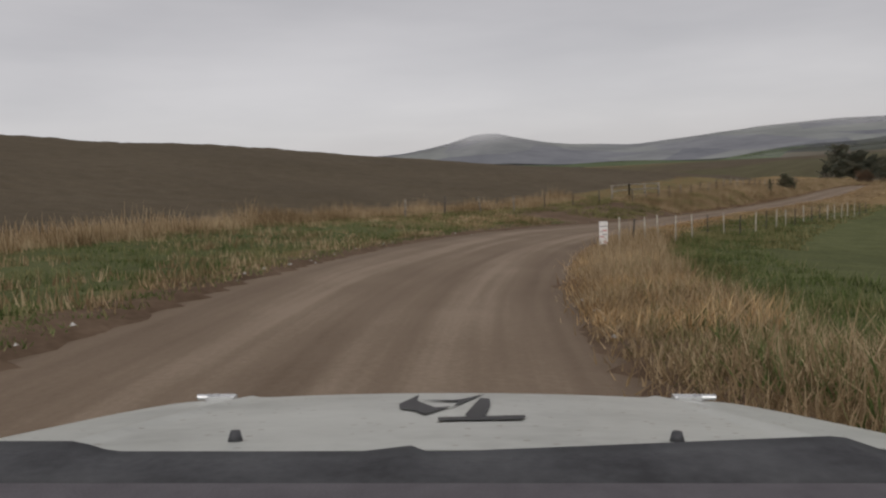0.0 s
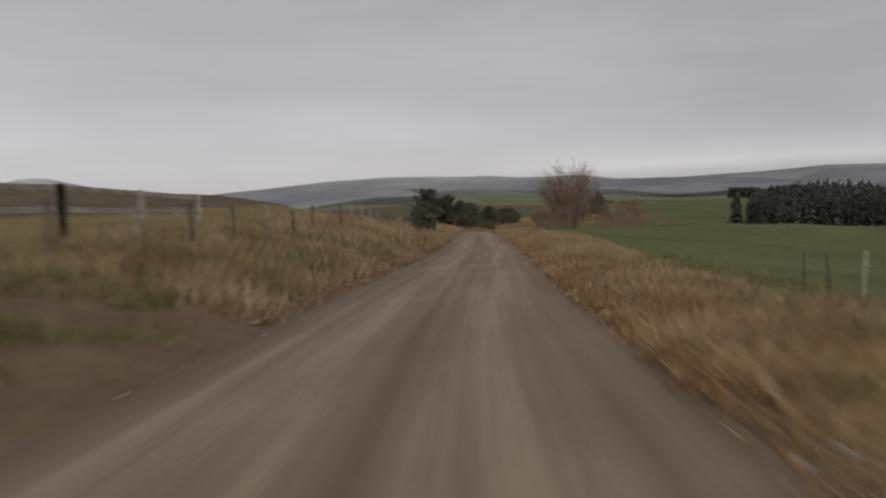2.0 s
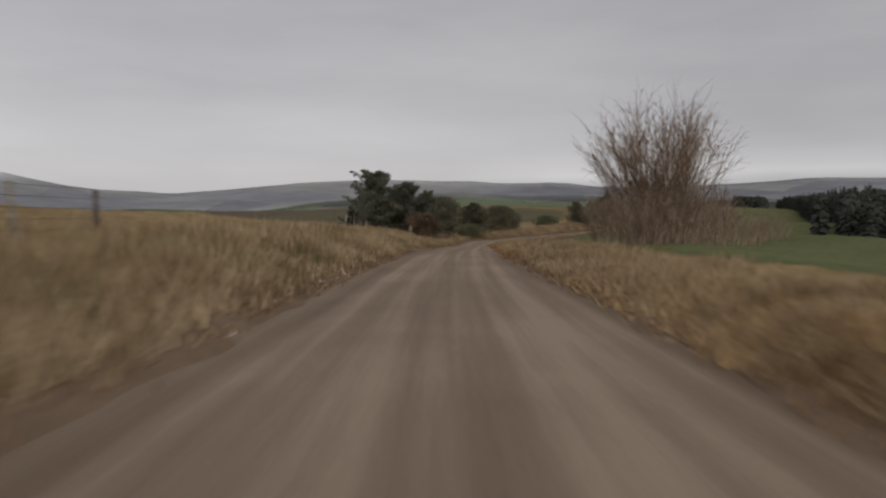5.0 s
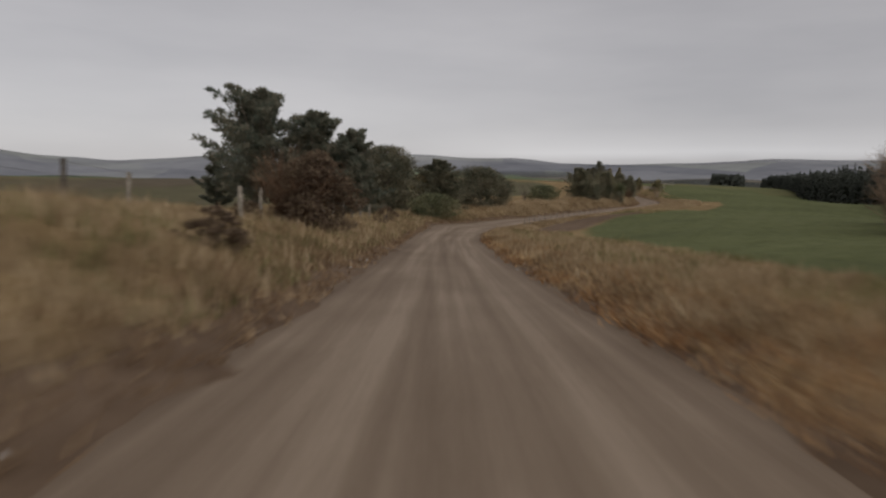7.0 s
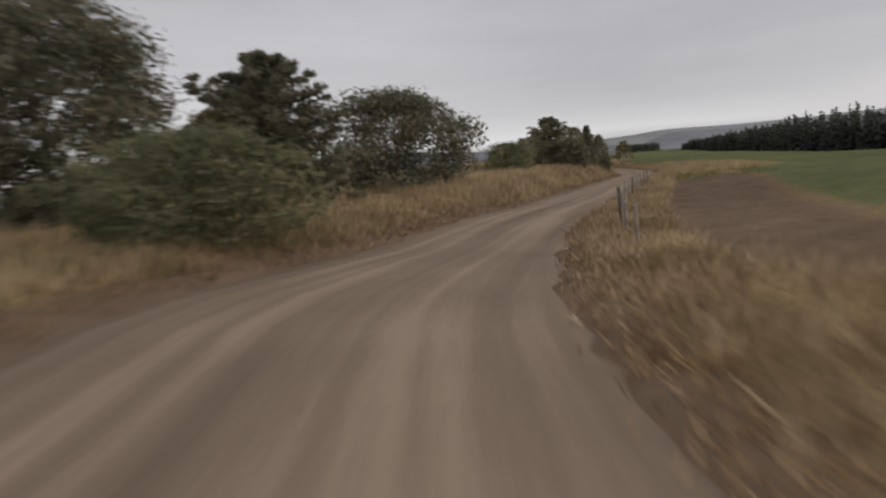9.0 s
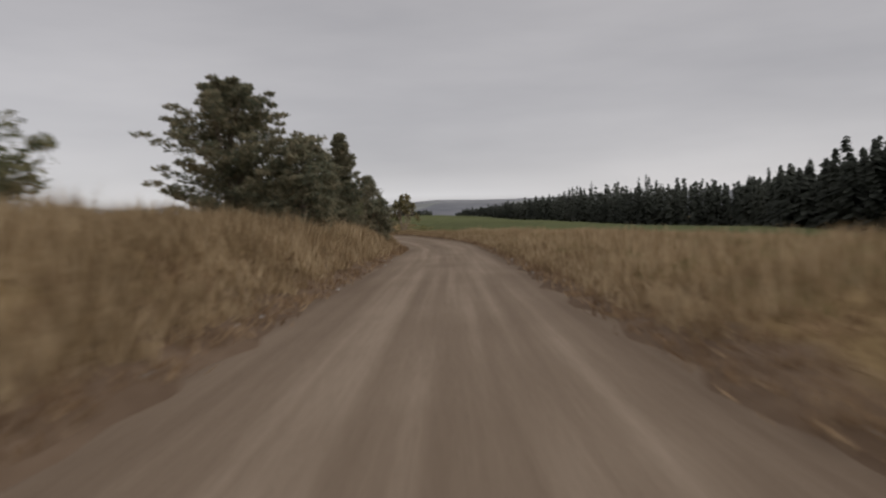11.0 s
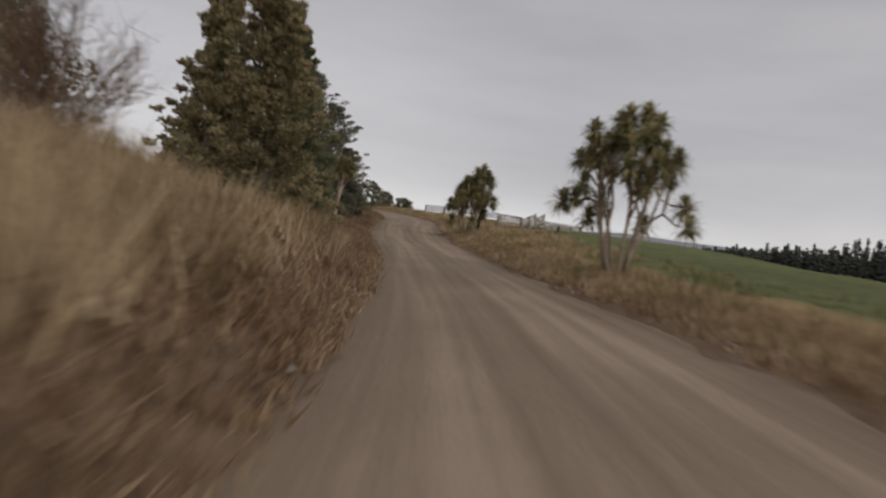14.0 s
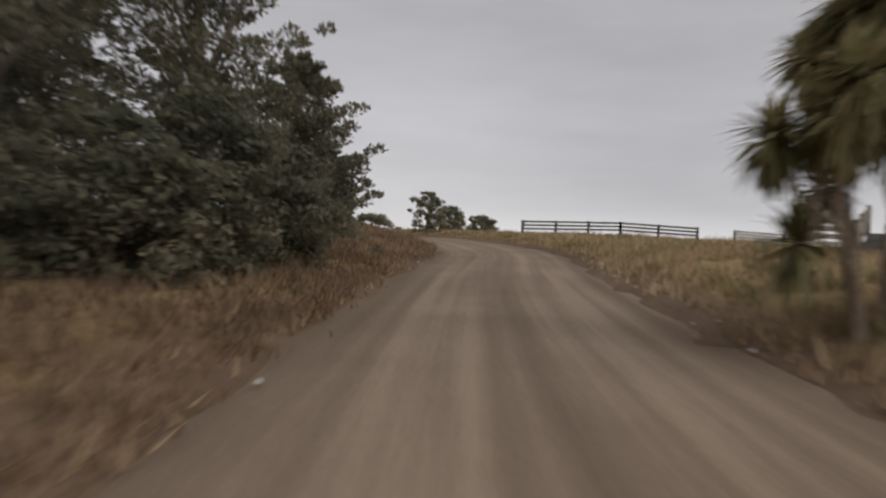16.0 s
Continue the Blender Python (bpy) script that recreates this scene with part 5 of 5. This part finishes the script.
fence("field_fence", "weathered post and wire fence in dry grass", [(7.25, -11.9), (7.6, -12.2), (8.05, -13.0)], 5.4, 1.35, 3, [dark_wood, post_wood], 0.08, seed=7)
fence("field_fence", "pale wooden posts under the pines", [(7.8, -6.9), (8.3, -8.0), (9.1, -8.8)], 3.4, 1.25, 3, [post_wood, post_wood], 0.07, seed=8)
fence("field_fence", "old post and wire fence by the green field", [(9.56, 2.9), (9.8, 2.9), (10.1, 3.1), (10.9, 3.4)], 2.6, 1.05, 4, [dark_wood, post_wood], 0.038, seed=9)


def rail_fence(label, stops, gap, tall, rails, mat, posts=0.07):
    """Post-and-rail fence: each post and each length of rail a part."""
    pts = [Vector(spot(t, u)) for t, u in stops]
    ob = thing("rail_fence", *pts[0], 0, label, "fence")
    o = pts[0]
    for a, b in zip(pts[:-1], pts[1:]):
        n = max(1, round((b - a).length / gap))
        for k in range(n + 1):
            p = a.lerp(b, k / n)
            bm = bmesh.new()
            box(bm, -posts, posts, -posts, posts, -0.3, tall + 0.08)
            bmesh.ops.bevel(bm, geom=bm.edges[:], offset=0.012, segments=1)
            q = part("post", bm, mat, ob)
            q.matrix_basis = pose(p.x - o.x, p.y - o.y, p.z - o.z)
        d = b - a
        yaw = math.degrees(math.atan2(d.y, d.x))
        slope = -math.degrees(math.atan2(d.z, Vector((d.x, d.y)).length))
        for r in range(rails):
            bm = bmesh.new()
            z = tall * (1 - r * 0.8 / max(rails, 1))
            box(bm, -0.06, d.length + 0.06, -0.03, 0.03, z - 0.075, z + 0.06)
            bmesh.ops.bevel(bm, geom=bm.edges[:], offset=0.01, segments=1)
            q = part("rail", bm, mat, ob)
            q.matrix_basis = pose(a.x - o.x, a.y - o.y, a.z - o.z, 0, slope, yaw) @ pose(0, 0.09, 0)
    return ob


rail_fence("weathered grey timber rails of a field gateway", [(2.5, -9.3), (2.62, -8.9), (2.85, -8.3)], 3.4, 1.2, 2, post_wood)
rail_fence("weathered timber stockyard rails on the rise", [where(312.6, 346.0), where(319.1, 342.3), where(322.6, 338.5)], 2.6, 0.95, 3, dark_wood)
rail_fence("weathered timber stockyard rails beside the ramp", [where(323.9, 336.3), where(326.2, 334.3), where(328.2, 332.5)], 2.4, 0.95, 4, post_wood)
rail_fence("grey timber stockyard rails at the ramp foot", [where(292.4, 318.4), where(295.3, 318.1)], 2.4, 1.0, 4, post_wood)
rail_fence("grey timber stockyard rails beyond the ramp", [where(299.6, 318.7), where(302.6, 319.1), where(305.2, 319.5)], 2.4, 0.6, 3, post_wood)


def loading_ramp():
    x, y, z = spot(*where(295.9, 318.2))
    ob = thing("loading_ramp", x, y, z, 191.6, "grey timber stock loading ramp with sloping rails", "ramp")
    for side in (-0.4, 0.4):
        for k in range(3):
            bm = bmesh.new()
            box(bm, -0.07, 0.07, side - 0.06, side + 0.06, -0.4, 1.0 + 0.38 * k)
            bmesh.ops.transform(bm, matrix=Matrix.Translation((-1.4 * k, 0, 0)), verts=bm.verts[:])
            part("post", bm, post_wood, ob)
        for k in range(4):
            bm = bmesh.new()
            vs = box(bm, -3.0, 0.1, side - 0.025, side + 0.025, 0.0, 0.13)
            for v in vs:
                v.co.z += 0.25 + 0.2 * k - 0.27 * v.co.x
            part("rail", bm, post_wood, ob)
    bm = bmesh.new()
    vs = box(bm, -3.0, 0.1, -0.37, 0.37, 0, 0.08)
    for v in vs:
        v.co.z += 0.05 - 0.26 * v.co.x
    part("deck", bm, dark_wood, ob)


loading_ramp()


def road_sign():
    x, y, z = spot(0.94, 1.88)
    z -= 0.1
    ob = thing("road_sign", x, y, z, heading(0.6) - 6, "weathered white board with smeared lettering on a pale post", "sign")
    bm = bmesh.new()
    box(bm, -0.04, 0.04, 0.02, 0.09, -0.3, 1.15)
    bmesh.ops.bevel(bm, geom=bm.edges[:], offset=0.01, segments=1)
    part("post", bm, post_wood, ob)
    bm = bmesh.new()
    box(bm, -0.135, 0.135, -0.012, 0.012, 0.42, 1.18)
    bmesh.ops.bevel(bm, geom=bm.edges[:], offset=0.006, segments=1)
    board = part("board", bm, sign_white, ob, "white painted board")
    bars = [(-0.13, 0.13, 1.02, 0.035, ink_black), (-0.02, 0.12, 0.88, 0.07, ink_red), (-0.12, 0.0, 0.84, 0.03, ink_black), (-0.04, 0.12, 0.76, 0.035, ink_black), (-0.11, 0.02, 0.68, 0.06, ink_red), (-0.02, 0.13, 0.5, 0.06, ink_red), (-0.12, -0.03, 0.47, 0.025, ink_black)]
    for a, b, zz, hh, mt in bars:
        bm = bmesh.new()
        box(bm, a, b, -0.016, -0.0125, zz - hh / 3, zz + hh / 3)
        part("lettering", bm, mt, board)


road_sign()


def stones():
    """Loose pale stones along the gravel edges."""
    g = np.random.default_rng(9)
    v, f = [], []
    for _ in range(420):
        t, side = g.uniform(0.2, 17.5), (-1 if g.uniform() < 0.5 else 1)
        sh = shape_at(np.array([t]))[0]
        u = (sh[0] if side < 0 else sh[1]) - side * abs(g.normal()) * 0.45 + side * 0.25
        x, y, z = spot(t, u)
        r = g.uniform(0.02, 0.055)
        ring = [(x + r * math.cos(k * 1.05 + g.uniform(0, 0.5)) * g.uniform(0.7, 1.2), y + r * math.sin(k * 1.05 + g.uniform(0, 0.5)) * g.uniform(0.7, 1.2), z + 0.02) for k in range(6)]
        b = len(v)
        v += ring + [(x, y, z + 0.03 + r * g.uniform(0.4, 0.9))]
        f += [(b + k, b + (k + 1) % 6, b + 6) for k in range(6)]
    return tagged(new("loose_stones", mesh_from("loose_stones", v, f, stone)), "pale loose stones along the gravel edge", "stones", kind="stuff")


stones()

# ---------------------------------------------------------------- the car at the start of the drive


def car_front():
    """The front of the white car, as it stands where the drive begins."""
    m = pose(*PATH[0][1:4], 90 + PATH[0][4], PATH[0][5], PATH[0][6])
    # car space: x right, y ahead, z up, from the driver's eye, turned as the car is
    turn = m @ pose(0, 0, 0, -90)
    ob = new("car")
    ob.matrix_world = turn
    tagged(ob, "front of a white rally car with bonnet pins and black cowl", "car")
    off = 0.0146

    def top(x, d):
        ridge = abs(abs(x) - 0.485)
        z = -0.219 - 0.121 * (d - 0.8) / 0.95 - 0.003 * max(0, (d - 1.45) / 0.3) ** 2 - 0.053 * x * x
        z += 0.006 * math.exp(-(ridge / 0.02) ** 2)
        if abs(x) > 0.60:
            z -= 0.5 * (abs(x) - 0.60) ** 2
        return z

    # bonnet skin with a turned-down lip
    xs = [k * 0.02 - 0.74 for k in range(75)]
    ds = [0.80 + k * 0.025 for k in range(39)]
    v, f = [], []
    for d in ds:
        for x in xs:
            v.append((x + off * d, d, top(x, d)))
    n = len(xs)
    for i in range(len(ds) - 1):
        for j in range(n - 1):
            f.append((i * n + j, i * n + j + 1, (i + 1) * n + j + 1, (i + 1) * n + j))
    b = len(v)
    for j, x in enumerate(xs):
        v.append((x + off * 1.75, 1.78, top(x, 1.75) - 0.05))
    for j in range(n - 1):
        f.append(((len(ds) - 1) * n + j, (len(ds) - 1) * n + j + 1, b + j + 1, b + j))
    under("bonnet", mesh_from("bonnet", v, f, car_white, True), ob, "white painted bonnet flecked with mud")

    # body below the bonnet
    bm = bmesh.new()
    box(bm, -0.78, 0.82, 0.62, 1.80, -0.98, -0.46)
    bmesh.ops.bevel(bm, geom=bm.edges[:], offset=0.06, segments=3)
    part("body", bm, car_white, ob, smooth=True)
    for s in (-1, 1):
        bm = bmesh.new()
        vs = box(bm, 0.60 * s - 0.1, 0.60 * s + 0.16, 0.70, 1.76, -0.62, -0.42)
        bmesh.ops.bevel(bm, geom=bm.edges[:], offset=0.05, segments=3)
        part("wing", bm, car_white, ob, smooth=True)
    bm = bmesh.new()
    box(bm, -0.76, 0.80, 1.76, 1.90, -0.95, -0.62)
    bmesh.ops.bevel(bm, geom=bm.edges[:], offset=0.05, segments=3)
    part("bumper", bm, car_black, ob, smooth=True)
    for s in (-0.68, 0.72):
        wheel = new("wheel")
        wheel.parent = ob
        wheel.matrix_basis = pose(s, 1.25, -1.08, 0, 90, 0)
        bm = bmesh.new()
        bmesh.ops.create_cone(bm, cap_ends=True, segments=28, radius1=0.31, radius2=0.31, depth=0.2)
        bmesh.ops.bevel(bm, geom=[e for e in bm.edges if e.calc_face_angle(0) > 1], offset=0.04, segments=3)
        part("tyre", bm, tyre_rubber, wheel, smooth=True)
        bm = bmesh.new()
        bmesh.ops.create_cone(bm, cap_ends=True, segments=20, radius1=0.19, radius2=0.17, depth=0.22)
        part("rim", bm, chrome, wheel)

    # black cowl with its ragged front edge, and the dash top
    v, f = [], []
    steps = 60
    for k in range(steps + 1):
        x = -0.52 + 1.04 * k / steps
        px = 784 + x / 0.78 * 1300
        lift = 0.0
        if px < 130:
            lift = 0.011
        elif px < 190:
            lift = 0.011 * (190 - px) / 60
        if 640 < px < 735:
            lift = 0.007 * (px - 640) / 95
        if px > 800:
            lift = 0.017 * min(1, (px - 800) / 700)
        if px > 1495:
            lift = max(0.0, 0.017 - (px - 1495) * 0.0002)
        curve = 0.012 * (x / 0.52) ** 2
        v += [(x, 0.80, -0.232), (x, 0.79, -0.2175 + lift), (x, 0.765, -0.222 + lift * 0.9), (x, 0.70, -0.2265 + curve), (x, 0.70, -0.30)]
    for k in range(steps):
        for j in range(4):
            a = k * 5 + j
            f.append((a, a + 1, a + 6, a + 5))
    under("cowl", mesh_from("cowl", v, f, car_black, True), ob, "black plastic scuttle below the windscreen")
    bm = bmesh.new()
    vs = box(bm, -0.6, 0.6, 0.30, 0.66, -0.40, -0.2105)
    bmesh.ops.bevel(bm, geom=bm.edges[:], offset=0.01, segments=2)
    part("dashboard", bm, dash_grey, ob, "dark grey dash top")

    # washer nozzles and bonnet pins
    for x in (-0.2545, 0.287):
        d = 0.9
        bm = bmesh.new()
        bmesh.ops.create_cone(bm, cap_ends=True, segments=12, radius1=0.0095, radius2=0.006, depth=0.013)
        bmesh.ops.transform(bm, matrix=Matrix.Translation((x, d, top(x, d) + 0.006)), verts=bm.verts[:])
        part("washer_nozzle", bm, car_black, ob, smooth=True)
    for x in (-0.512, 0.565):
        d = 1.70
        pin = new("bonnet_pin")
        pin.parent = ob
        pin.matrix_basis = pose(x, d, top(x - off * d, d))
        bm = bmesh.new()
        box(bm, -0.032, 0.032, -0.02, 0.02, 0.0, 0.012)
        bmesh.ops.bevel(bm, geom=bm.edges[:], offset=0.005, segments=2)
        part("catch", bm, chrome, pin)
        bm = bmesh.new()
        bmesh.ops.create_cone(bm, cap_ends=True, segments=10, radius1=0.007, radius2=0.007, depth=0.05)
        bmesh.ops.transform(bm, matrix=pose(-0.03 if x < 0 else 0.04, 0, 0.008, 0, 90, 0), verts=bm.verts[:])
        part("wire_loop", bm, chrome, pin)

    # black sticker: plain slanted shapes, lying on the paint
    def decal(points):
        bm = bmesh.new()
        ring = []
        for px, py in points:
            lo, hi = 0.82, 1.74
            for _ in range(30):
                d = (lo + hi) / 2
                x = (px - 784) / 1300 * d
                if 441 - top(x - off * d, d) / d * 1300 > py:
                    lo = d
                else:
                    hi = d
            ring.append(bm.verts.new((x, d, top(x - off * d, d) + 0.003)))
        bm.faces.new(ring)
        bmesh.ops.triangulate(bm, faces=bm.faces[:])
        part("sticker", bm, sticker_black, ob, "worn black bonnet sticker")

    decal([(706, 718), (742, 701), (738, 712), (770, 724), (800, 722), (752, 737), (735, 730), (708, 726)])
    decal([(742, 711), (812, 710), (858, 700), (800, 724), (812, 714)])
    decal([(822, 738), (850, 707), (866, 708), (868, 720), (858, 741), (836, 744)])
    decal([(775, 742), (928, 738), (931, 741), (922, 746), (776, 748)])
    return ob


car_front()
